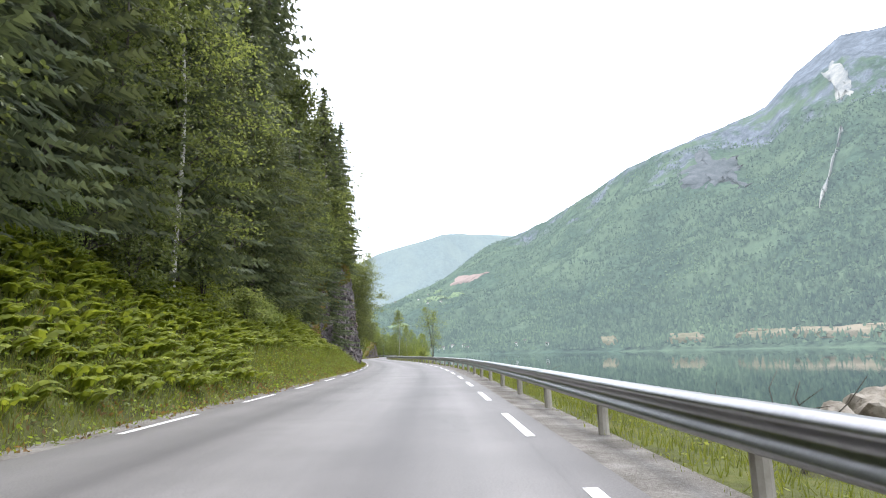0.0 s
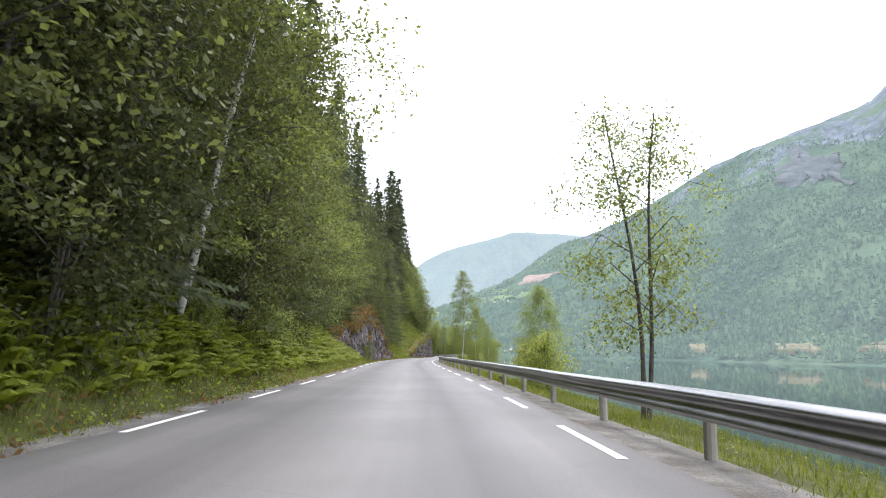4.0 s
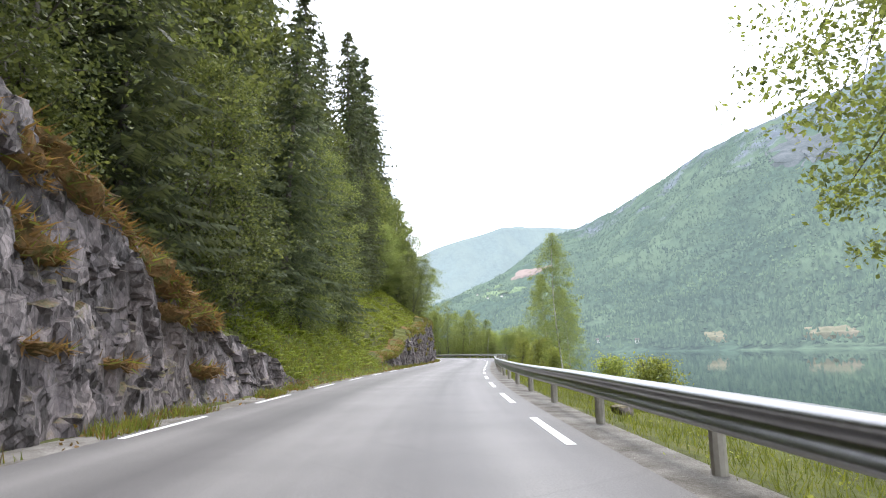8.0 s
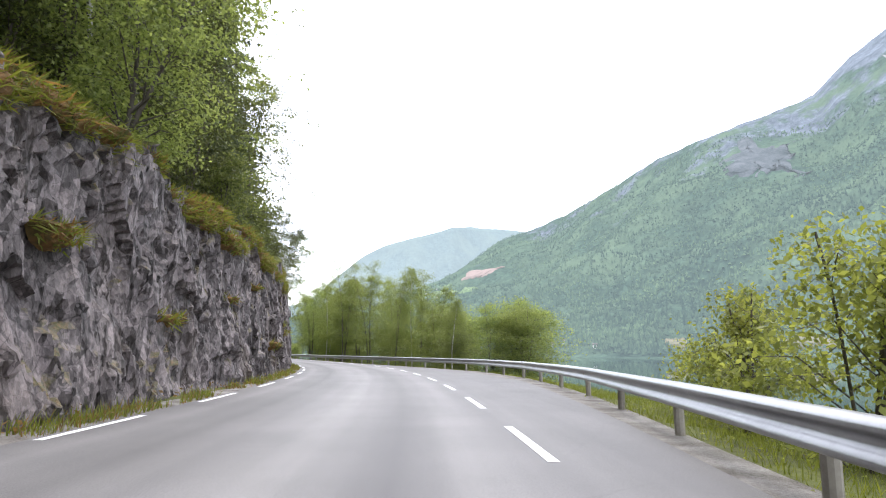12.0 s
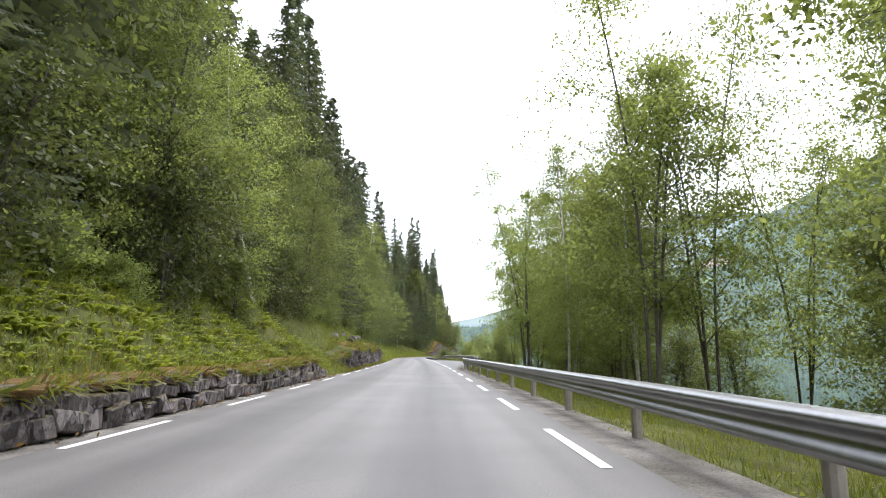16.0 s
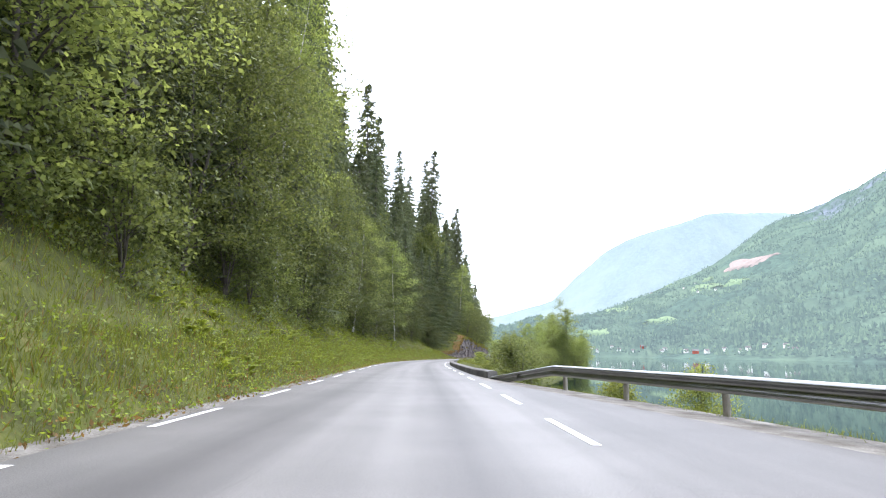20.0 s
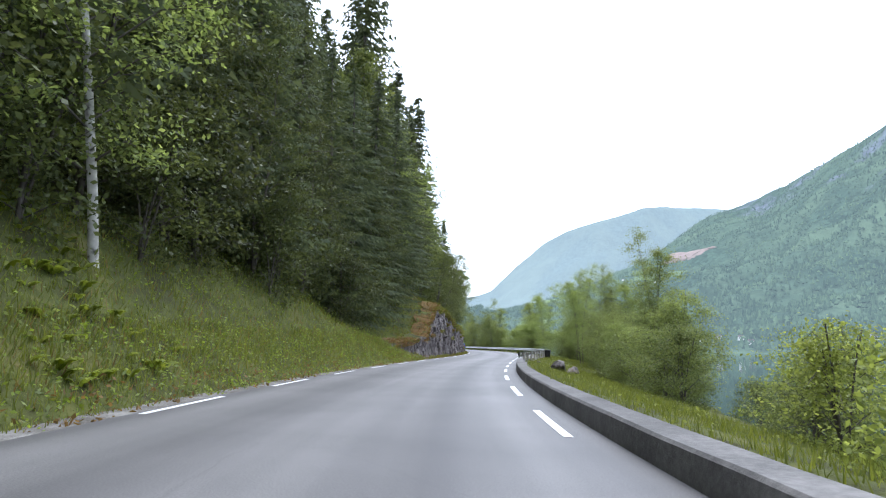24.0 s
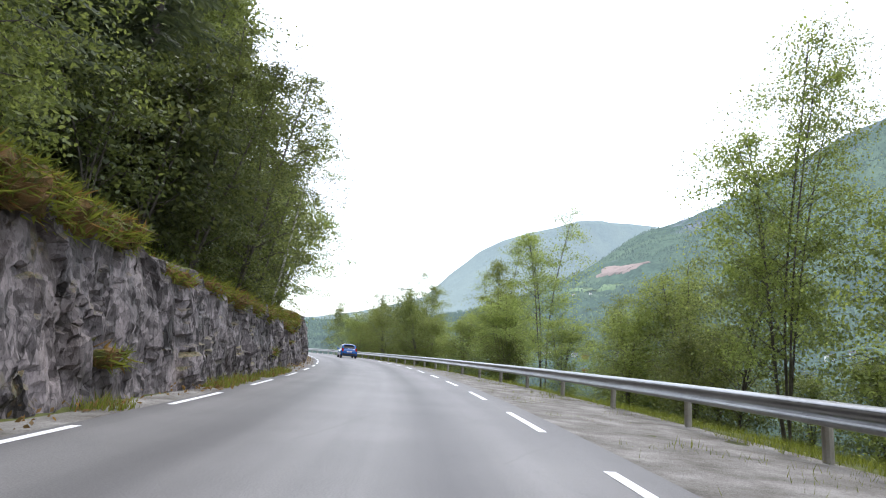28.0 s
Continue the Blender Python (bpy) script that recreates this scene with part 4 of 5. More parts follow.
HILL, SHORE = "trees on the hillside", "trees on the lake shore"
hill_bush = [Stock(broadleaf("hazel_bush", "low leafy hazel bush at the edge of the woods", "bush", 21 + i, h, r, 0.03, 5600, 0.09, BARK, m, 28, 4, 0.05, 0.34, 0.06), "bushes at the wood's edge") for i, (h, r, m) in enumerate(((3.6, 1.8, ALDER_LEAF), (4.6, 2.1, DARK_LEAF), (2.6, 1.5, SHORE_LEAF)))]
front_birch = [Stock(broadleaf("birch_tree", "slender leafy birch on the wooded hillside", "birch tree", 11 + i, h, r, 0.16, 12500, 0.078, BIRCH_BARK, SHORE_LEAF, 44, 1, 0.1, 0.32, 0.05), HILL) for i, (h, r) in enumerate(((12.5, 2.8), (15.0, 3.2)))]
front_alder = [Stock(broadleaf("alder_tree", "bushy green alder on the wooded hillside", "alder tree", 31 + i, h, r, 0.08, 19000, 0.088, BARK, m, 56, 2, 0.14, 0.38, 0.05), HILL) for i, (h, r, m) in enumerate(((11.5, 3.3, ALDER_LEAF), (14.5, 3.6, DARK_LEAF), (9.0, 3.1, SHORE_LEAF)))]
back_tree = [Stock(broadleaf("rowan_tree", "leafy green tree deep in the hillside woods", "broadleaf tree", 41 + i, h, r, 0.1, 6500, 0.19, BARK, m, 36, 1, 0.16, 0.5, 0.04), HILL) for i, (h, r, m) in enumerate(((15.0, 3.6, ALDER_LEAF), (17.0, 3.8, DARK_LEAF)))]
front_spruce = Stock(spruce("spruce_tree", "dark green spruce with drooping boughs on the hillside", 51, 13, 2.7, 40, 0.06, 0.15), HILL)
hill_spruce = [Stock(spruce("spruce_tree", "tall dark green spruce above the hillside woods", 52 + i, h, r, w, 0.1, 0.46), HILL) for i, (h, r, w) in enumerate(((20, 3.9, 46), (24, 4.4, 52)))]

rnd = random.Random(5)
# rows up the hillside: nearest, farthest, gap, sizes, and how often each kind stands there
for near, far, gap, s_from, s_to, sizes, kinds in (
        (2.9, 4.4, 3.9, -8, 610, (0.75, 1.15), ((hill_bush[0], 3), (hill_bush[1], 3), (hill_bush[2], 2))),
        (3.7, 5.2, 5.0, -6, 610, (0.9, 1.18), ((front_alder[0], 3), (front_birch[0], 1), (front_alder[1], 4), (front_birch[1], 1), (front_alder[2], 4), (front_spruce, 4))),
        (6.0, 8.5, 4.8, 0, 610, (0.9, 1.2), ((back_tree[0], 3), (back_tree[1], 3), (hill_spruce[0], 3), (front_spruce, 1))),
        (10, 14.0, 5.6, 5, 610, (0.95, 1.25), ((back_tree[1], 2), (back_tree[0], 1), (hill_spruce[0], 2), (hill_spruce[1], 3))),
        (17, 24, 7.5, 20, 600, (1.0, 1.25), ((hill_spruce[0], 1), (hill_spruce[1], 2)))):
    s = s_from
    while s < s_to:
        top = float(ROCK_TOP(s))
        o = rnd.uniform(near, far) + 0.06 * top + TREES_BACK(s)
        if top > 0.3:
            o = max(o, 2.1 + 0.13 * top + ROCK_IN(s))
        kind = rnd.choices([k for k, _ in kinds], [w for _, w in kinds])[0]
        if kind is front_alder[2] and (s < 14 or 80 < s < 110 or 258 < s < 320 or 395 < s < 515):
            kind = front_spruce if rnd.random() < 0.35 else front_alder[1]
        if 435 < s < 515:
            kind = {front_alder[0]: front_alder[1], hill_bush[0]: hill_bush[1], hill_bush[2]: hill_bush[1]}.get(kind, kind)
        if 335 < s < 435 and rnd.random() < 0.6:
            kind = {front_alder[1]: front_alder[0], back_tree[1]: back_tree[0], hill_bush[1]: hill_bush[0]}.get(kind, kind)
        stand(kind, s, EDGE - o, rnd.uniform(*sizes) * WOOD_TALL(s), rnd=rnd)
        s += gap * rnd.uniform(0.7, 1.3) * (1.8 if s > 560 else 1.0)

# trees at the lip of the bank that lean out over the road: kind, along, behind the bank's foot, size, lean
for kind, s, o, size, tip in ((front_alder[0], 86.5, 2.6, 1.05, 12), (front_alder[1], 91, 2.6, 0.9, 11), (front_birch[0], 96, 2.6, 1.0, 11), (front_alder[0], 101, 2.6, 1.0, 10), (front_alder[0], 236, 3.0, 0.7, 8), (front_alder[2], 246, 3.0, 0.9, 10), (front_alder[1], 284, 2.8, 0.7, 9), (front_alder[1], 289, 2.4, 0.85, 13), (front_alder[0], 294, 2.4, 1.0, 13), (front_alder[0], 299, 3.2, 0.95, 8), (front_alder[0], 305, 3.4, 1.0, 8),
                              (front_alder[0], 523, 2.9, 0.7, 12), (front_alder[0], 529, 2.8, 0.78, 13), (front_alder[1], 535, 3.0, 0.6, 12), (front_alder[0], 541, 2.8, 0.75, 10), (front_alder[1], 553, 2.6, 0.75, 10), (front_alder[0], 559, 2.6, 0.9, 11), (front_alder[1], 564, 2.7, 0.8, 10), (front_birch[1], 570, 2.6, 0.8, 11), (front_alder[2], 576, 2.6, 1.0, 10)):
    x, y = spot(s, EDGE - o)
    turn = radians(heading(s))
    kind.put(Matrix.Translation((x, y, ground_z(s, EDGE - o) - 0.25)) @ Matrix.Rotation(radians(tip), 4, Vector((-math.sin(turn), math.cos(turn), 0))) @ pose(0, 0, 0, 0, 0, rnd.uniform(0, 360)) @ Matrix.Diagonal((size, size, size, 1)))
# spruces that stand above the rest: along, behind the bank's foot, size
for s, o, size in ((477, 5.8, 0.72), (483.5, 5.4, 0.72), (490, 6.0, 0.7), (387, 7.5, 1.0), (426, 8, 1.1), (431, 9, 1.2), (437, 8, 1.15), (443, 10, 1.2), (449, 8, 0.95), (454, 7, 0.9),
                   (352, 9.5, 0.85), (361, 10.5, 0.9), (371, 11, 0.95), (383, 10, 1.15), (394, 9, 1.15), (405, 10, 1.2), (415, 9, 1.15), (160, 6.5, 0.75), (168, 7.0, 0.8), (176, 7.0, 0.85), (186, 6.0, 0.8), (222, 8.0, 0.75), (226, 8.6, 0.8), (230, 8.2, 0.75), (104, 5.5, 0.75), (73, 3.6, 0.62), (77, 4.0, 0.6)):
    stand(hill_spruce[int(s) % 2], s, EDGE - o, size, rnd=rnd)
# dark spruces close above the cliffs and banks
for s, o, size in ((66, 3.4, 1.15), (70.5, 3.6, 1.2), (75, 3.4, 1.1), (113, 4.6, 1.2), (119, 4.4, 1.15), (126, 4.8, 1.2), (146, 4.2, 1.1), (372, 6.0, 1.2), (381, 6.2, 1.25),
                   (497, 4.4, 1.15), (501.5, 4.8, 1.25), (506, 4.4, 1.2), (510, 5.2, 1.3), (514, 4.8, 1.2), (40, 4.6, 1.2), (30, 4.8, 1.25), (22, 5.0, 1.2)):
    stand(front_spruce, s, EDGE - o, size, rnd=rnd)

shore_birch = [Stock(broadleaf("birch_tree", "slender white-stemmed birch with thin foliage on the shore", "birch tree", 71 + i, h, r, b, n, 0.058, BIRCH_BARK, SHORE_LEAF, 46, 1, 0.09, 0.27, 0.04, 1.0), SHORE) for i, (h, r, b, n) in enumerate(((13.5, 2.4, 0.24, 33000), (9.0, 2.0, 0.24, 24000)))]
shore_alder = [Stock(broadleaf("alder_tree", "many-stemmed alder with leafy green crown on the shore", "alder tree", 81 + i, h, r, b, n, 0.084, BARK, m, k, t, 0.085, c, 0.05), SHORE) for i, (h, r, b, n, t, m, k, c) in enumerate(((14.0, 3.1, 0.22, 17500, 3, SHORE_LEAF, 46, 0.4), (17.0, 3.3, 0.3, 17500, 2, SHORE_LEAF, 44, 0.45), (7.6, 3.3, 0.06, 19000, 4, SHORE_LEAF, 56, 0.36), (5.4, 2.6, 0.02, 13000, 4, ALDER_LEAF, 46, 0.33), (9.5, 3.7, 0.06, 22000, 3, ALDER_LEAF, 58, 0.4)))]
fork_tree = Stock(broadleaf("forked_tree", "sparse forked tree with a pale trunk on the shore", "tree", 103, 8.6, 2.0, 0.3, 7500, 0.072, BARK, SHORE_LEAF, 30, 2, 0.11, 0.32, 0.04, 0.4), SHORE)
shore_bush = [Stock(broadleaf("bush", "rounded leafy bush behind the guard rail", "bush", 91 + i, h, r, 0.02, 5600, 0.075, BARK, BIRCH_LEAF, 36, 5, 0.04, 0.28, 0.06), "bushes on the lake shore") for i, (h, r) in enumerate(((2.2, 1.1), (3.4, 1.6)))]

# single trees that stand out along the open shore: kind, along, beyond the edge line, size
for kind, s, q, size in ((fork_tree, 95, 3.4, 0.95), (shore_birch[1], 109, 3.8, 0.62), (shore_bush[1], 106, 3.4, 0.8), (shore_birch[0], 162, 3.9, 0.95), (shore_birch[0], 204.6, 5.6, 0.86), (shore_bush[0], 210, 5.4, 1.0), (shore_bush[0], 213.5, 5.0, 1.1), (shore_alder[0], 373, 10.5, 0.95), (shore_alder[0], 377.5, 12.5, 0.75), (shore_alder[2], 375, 12.0, 1.0), (shore_alder[1], 370, 9.6, 0.8), (shore_birch[0], 218.5, 7.7, 0.86), (shore_birch[0], 226.5, 6.6, 0.8), (shore_alder[1], 298, 5.8, 0.74),
                         (shore_bush[1], 238, 4.6, 1.15), (shore_bush[1], 242, 5.2, 1.0), (shore_bush[1], 245, 6.0, 0.9), (shore_birch[1], 248.5, 9.4, 0.95), (shore_bush[0], 112, 4.0, 0.9), (shore_bush[0], 173, 3.8, 0.6), (shore_bush[0], 179, 4.2, 0.6), (hill_bush[1], 146.6, EDGE - 0.9, 0.36), (hill_bush[0], 145.2, EDGE - 1.0, 0.4),
                         (shore_bush[1], 398, 6.6, 0.8), (shore_alder[3], 415, 3.6, 0.85), (shore_bush[1], 419, 3.2, 0.9), (shore_bush[0], 403, 5.5, 0.8), (shore_bush[0], 455.5, 4.4, 0.9), (shore_bush[0], 462.5, 3.4, 0.7), (shore_bush[1], 467.5, 5.2, 1.0), (shore_birch[1], 279.5, 6.0, 1.2), (shore_alder[3], 280.3, 6.6, 0.85), (shore_alder[2], 288.5, 17.0, 1.3),
                         (shore_alder[4], 606, 6.5, 1.0), (shore_alder[4], 613, 7, 1.1), (shore_alder[2], 621, 6, 1.15), (shore_alder[4], 629, 8, 1.1), (shore_alder[2], 640, 7, 1.2), (shore_alder[4], 652, 8, 1.2), (shore_alder[1], 531.5, 9.4, 0.85), (shore_alder[0], 524, 6.6, 0.76), (shore_alder[1], 552, 10.0, 0.85), (shore_birch[0], 333.5, 5.2, 1.0)):
    stand(kind, s, q, size, rnd=rnd)
for s, o, size, turn in ((470, 3.7, 1.0, 250), (447, 3.9, 0.95, 60), (359, 5.4, 0.95, 120), (336, 5.0, 1.0, 200)):
    x, y = spot(s, EDGE - o)
    front_birch[0].put(pose(x, y, ground_z(s, EDGE - o) - 0.2, -4, 9, turn) @ Matrix.Diagonal((size, size, size, 1)))
# the alder belts: from, to, gap, nearest and farthest behind the rail, sizes, kinds
for s_from, s_to, gap, near, far, sizes, kinds in (
        (302, 372, 4.6, 9, 14, (0.6, 0.9), ((shore_alder[3], 3), (shore_alder[2], 2), (shore_alder[4], 1))),
        (284, 300, 2.2, 6, 12, (0.75, 1.0), ((shore_alder[2], 4), (shore_alder[4], 1), (shore_alder[0], 1))),
        (300, 326, 2.7, 4.6, 12, (0.8, 1.05), ((shore_alder[2], 2), (shore_alder[0], 4), (shore_alder[1], 1), (shore_birch[0], 1))),
        (324, 354, 2.6, 3.8, 11, (0.85, 1.05), ((shore_alder[0], 5), (shore_alder[1], 4), (shore_birch[0], 2), (shore_alder[3], 1))),
        (350, 374, 2.2, 3.8, 11, (0.85, 1.1), ((shore_alder[0], 5), (shore_alder[1], 2), (shore_alder[2], 2))),
        (474, 522, 1.8, 5.6, 10, (0.5, 0.72), ((shore_alder[2], 3), (shore_alder[3], 3), (shore_alder[4], 2))),
        (520, 650, 1.6, 7.0, 14, (0.78, 1.05), ((shore_alder[2], 4), (shore_alder[4], 3), (shore_alder[3], 2), (shore_alder[0], 1)))):
    s = s_from
    while s < s_to:
        q = float(RAIL_OUT(s)) + rnd.uniform(near, far)
        stand(rnd.choices([k for k, _ in kinds], [w for _, w in kinds])[0], s, q, rnd.uniform(*sizes), rnd=rnd)
        s += gap * rnd.uniform(0.6, 1.4) * (1.9 if s > 565 else 1.0)


# ---------------------------------------------------------------- patches and houses on the far side
def on_slope(columns, bearing, up):
    """The place on a mountainside that shows at a bearing and an angle above the horizon."""
    bs, grid = columns
    k = np.interp(bearing, bs, np.arange(len(bs)))
    i = min(int(k), len(bs) - 2)
    col = grid[i] * (1 - (k - i)) + grid[i + 1] * (k - i)
    col = col[: int(len(col) * 0.82)]
    ang = np.degrees(np.arctan2(col[:, 2] - 1.0, np.hypot(col[:, 0], col[:, 1])))
    ang = np.maximum.accumulate(ang) + np.arange(len(ang)) * 1e-6
    return Vector([float(np.interp(up, ang, col[:, m])) for m in range(3)])


def patch(name, label, columns, corners, mat, nu=14, nv=8, ragged=0.18, lift=5.0):
    """A bare patch lying on the slope between four corners (bearing, angle up), with ragged edges."""
    (b0, e0), (b1, e1), (b2, e2), (b3, e3) = corners
    verts, faces = [], []
    for i in range(nu + 1):
        for j in range(nv + 1):
            u, v = i / nu, j / nv
            b = (b0 * (1 - u) + b1 * u) * (1 - v) + (b3 * (1 - u) + b2 * u) * v
            e = (e0 * (1 - u) + e1 * u) * (1 - v) + (e3 * (1 - u) + e2 * u) * v
            rim = max(abs(u - 0.5), abs(v - 0.5)) * 2
            b += ragged * (b1 - b0 + b2 - b3) * 0.5 * noise.noise((u * 4 + b0, v * 4, 1.0)) * rim
            e += ragged * (e3 - e0 + e2 - e1) * 0.5 * noise.noise((u * 4, v * 4 + e0, 7.0)) * rim
            p = on_slope(columns, b, e)
            flat = Vector((p.x, p.y, 0)).normalized()
            sunk = lift if rim < 0.95 else -1.0
            verts.append(p - flat * sunk * 0.6 + Vector((0, 0, sunk)))
    for i in range(nu):
        for j in range(nv):
            a = i * (nv + 1) + j
            faces.append((a, a + nv + 1, a + nv + 2, a + 1))
    return tagged(new(name, mesh_from(name, verts, faces, mat, True)), label, "bare slope", kind="structure")


def far_bare(name, a, b, haze_glow):
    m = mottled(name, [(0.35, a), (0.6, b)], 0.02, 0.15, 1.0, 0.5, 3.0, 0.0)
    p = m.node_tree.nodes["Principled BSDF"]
    # the patch emits blue-grey so it looks as hazed as its slope
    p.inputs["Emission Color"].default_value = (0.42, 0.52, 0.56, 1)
    p.inputs["Emission Strength"].default_value = haze_glow
    return m


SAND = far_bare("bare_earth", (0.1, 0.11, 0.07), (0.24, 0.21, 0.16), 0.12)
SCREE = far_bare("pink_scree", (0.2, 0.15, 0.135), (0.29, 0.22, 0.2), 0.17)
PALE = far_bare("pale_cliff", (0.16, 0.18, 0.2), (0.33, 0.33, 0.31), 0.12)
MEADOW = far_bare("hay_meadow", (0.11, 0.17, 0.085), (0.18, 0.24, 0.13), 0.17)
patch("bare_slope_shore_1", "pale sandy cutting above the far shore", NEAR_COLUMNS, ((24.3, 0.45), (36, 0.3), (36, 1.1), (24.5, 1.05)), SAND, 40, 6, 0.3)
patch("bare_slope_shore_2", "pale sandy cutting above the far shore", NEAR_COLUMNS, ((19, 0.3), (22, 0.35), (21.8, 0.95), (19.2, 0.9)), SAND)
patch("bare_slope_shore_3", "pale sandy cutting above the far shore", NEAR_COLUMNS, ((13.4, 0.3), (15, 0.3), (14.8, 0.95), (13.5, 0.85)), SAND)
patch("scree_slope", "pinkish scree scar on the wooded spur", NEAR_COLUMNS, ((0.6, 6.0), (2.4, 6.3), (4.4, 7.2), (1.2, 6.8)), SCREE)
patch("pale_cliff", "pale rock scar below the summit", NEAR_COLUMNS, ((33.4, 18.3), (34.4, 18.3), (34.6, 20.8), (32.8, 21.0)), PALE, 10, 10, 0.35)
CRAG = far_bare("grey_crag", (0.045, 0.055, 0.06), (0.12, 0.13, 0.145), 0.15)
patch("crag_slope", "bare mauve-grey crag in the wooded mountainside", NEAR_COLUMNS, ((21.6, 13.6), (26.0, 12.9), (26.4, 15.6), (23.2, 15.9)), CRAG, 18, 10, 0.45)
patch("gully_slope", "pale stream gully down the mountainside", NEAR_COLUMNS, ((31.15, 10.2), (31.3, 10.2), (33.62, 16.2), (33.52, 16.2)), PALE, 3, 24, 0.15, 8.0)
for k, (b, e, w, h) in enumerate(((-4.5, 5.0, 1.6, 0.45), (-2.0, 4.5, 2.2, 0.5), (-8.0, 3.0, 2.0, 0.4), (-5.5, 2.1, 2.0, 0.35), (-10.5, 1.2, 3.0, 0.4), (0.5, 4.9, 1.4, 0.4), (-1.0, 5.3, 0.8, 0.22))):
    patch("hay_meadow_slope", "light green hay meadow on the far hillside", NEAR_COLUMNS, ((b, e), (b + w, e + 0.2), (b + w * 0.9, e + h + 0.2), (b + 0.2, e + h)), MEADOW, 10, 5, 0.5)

WHITE_WALL = mottled("white_boards", [(0.3, (0.66, 0.66, 0.64)), (0.6, (0.82, 0.82, 0.8))], 0.3, 2, 0.8, 0.1, 0.02)
RED_WALL = mottled("red_boards", [(0.3, (0.26, 0.06, 0.04)), (0.6, (0.38, 0.1, 0.07))], 0.3, 2, 0.8, 0.1, 0.02)
SLATE = mottled("slate_roof", [(0.3, (0.09, 0.09, 0.1)), (0.6, (0.2, 0.19, 0.19))], 0.3, 3, 0.8, 0.2, 0.03)
DARK_GLASS, _n, _l, _p = material("dark_pane", 0.15, 0, 0.5)
_p.inputs["Base Color"].default_value = (0.03, 0.04, 0.05, 1)


def box_mesh(name, size, centre, mat, bevel=0.0):
    bm = bmesh.new()
    bmesh.ops.create_cube(bm, size=1, matrix=Matrix.Translation(centre) @ Matrix.Diagonal((*size, 1)))
    if bevel:
        bmesh.ops.bevel(bm, geom=bm.edges[:], offset=bevel, segments=2, affect="EDGES")
    me = bpy.data.meshes.new(name)
    bm.to_mesh(me)
    bm.free()
    me.materials.append(mat)
    return me


def house(wall_mat, label, wide=11.0, deep=8.0, tall=5.2):
    """A timber house with a pitched roof, windows and a door."""
    h = tagged(empty("house"), label, "house", "houses on the far shore")
    half, rise = deep / 2, deep * 0.42
    v = [(-wide / 2, -half, -3), (wide / 2, -half, -3), (wide / 2, half, -3), (-wide / 2, half, -3), (-wide / 2, -half, tall), (wide / 2, -half, tall), (wide / 2, half, tall), (-wide / 2, half, tall), (-wide / 2, 0, tall + rise), (wide / 2, 0, tall + rise)]
    part("wall", mesh_from("wall", v, [(0, 1, 5, 4), (1, 2, 6, 9, 5), (2, 3, 7, 6), (3, 0, 4, 8, 7)], wall_mat), h)
    r = [(-wide / 2 - 0.6, -half - 0.6, tall - 0.4), (wide / 2 + 0.6, -half - 0.6, tall - 0.4), (wide / 2 + 0.6, 0, tall + rise + 0.12), (-wide / 2 - 0.6, 0, tall + rise + 0.12), (wide / 2 + 0.6, half + 0.6, tall - 0.4), (-wide / 2 - 0.6, half + 0.6, tall - 0.4)]
    lower = [(x, y, z + 0.3) for x, y, z in r]
    part("roof", mesh_from("roof", r + lower, [(6, 7, 8, 9), (9, 8, 10, 11), (3, 2, 1, 0), (5, 4, 2, 3), (0, 1, 7, 6), (4, 5, 11, 10)], SLATE), h)
    for k in range(4):
        for z in (1.4, 3.9):
            part("window", box_mesh("window", (1.1, 0.1, 1.3), (-wide / 2 + wide * (k + 0.7) / 4.4, -half - 0.03, z), DARK_GLASS), h)
    part("chimney", box_mesh("chimney", (0.7, 0.7, 1.6), (wide * 0.15, 0.4, tall + rise + 0.5), CONCRETE), h)
    return h


homes = [Stock(house(WHITE_WALL, "white timber house with a dark roof on the far shore"), "houses on the far shore"), Stock(house(RED_WALL, "red timber barn with a dark roof on the far hillside", 15, 9, 5), "houses on the far shore")]
rnd = random.Random(9)
for k in range(30):
    if k < 20:
        b, e = -11.5 + 0.72 * k + rnd.uniform(-0.3, 0.3), rnd.uniform(0.12, 0.5)
    elif k < 27:
        b, e = rnd.uniform(-5, 1.0), rnd.uniform(4.4, 6.2)
    else:
        b, e = (6.2, 7.1, 9.0)[k - 27], (0.5, 0.7, 0.4)[k - 27]
    p = on_slope(NEAR_COLUMNS, b, e)
    homes[1 if rnd.random() < 0.2 else 0].put(pose(p.x, p.y, p.z + 1.4, 0, 0, -b + rnd.uniform(-35, 35)) @ Matrix.Diagonal((0.75, 0.75, 0.75, 1)))


# ---------------------------------------------------------------- grass, ferns, heath
def blades(name, label, count, where, mat, tall, wide, seed, bend=0.35):
    """Single blades on the ground sheet; where draws a place of the plan."""
    rng = random.Random(seed)
    verts, faces = [], []
    for _ in range(count):
        s, q, k = where(rng)
        x, y = spot(s, q)
        z = ground_z(s, q) - 0.03
        h, w, t = tall * rng.uniform(0.5, 1.3) * k, wide * rng.uniform(0.7, 1.3), rng.uniform(0, 6.283)
        lean_x, lean_y = rng.gauss(0, bend) * h, rng.gauss(0, bend) * h
        dx, dy = math.cos(t) * w / 2, math.sin(t) * w / 2
        n = len(verts)
        verts += [(x - dx, y - dy, z), (x + dx, y + dy, z), (x + lean_x, y + lean_y, z + h)]
        faces.append((n, n + 1, n + 2))
    return tagged(new(name, mesh_from(name, verts, faces, mat)), label, "grass", kind="stuff")


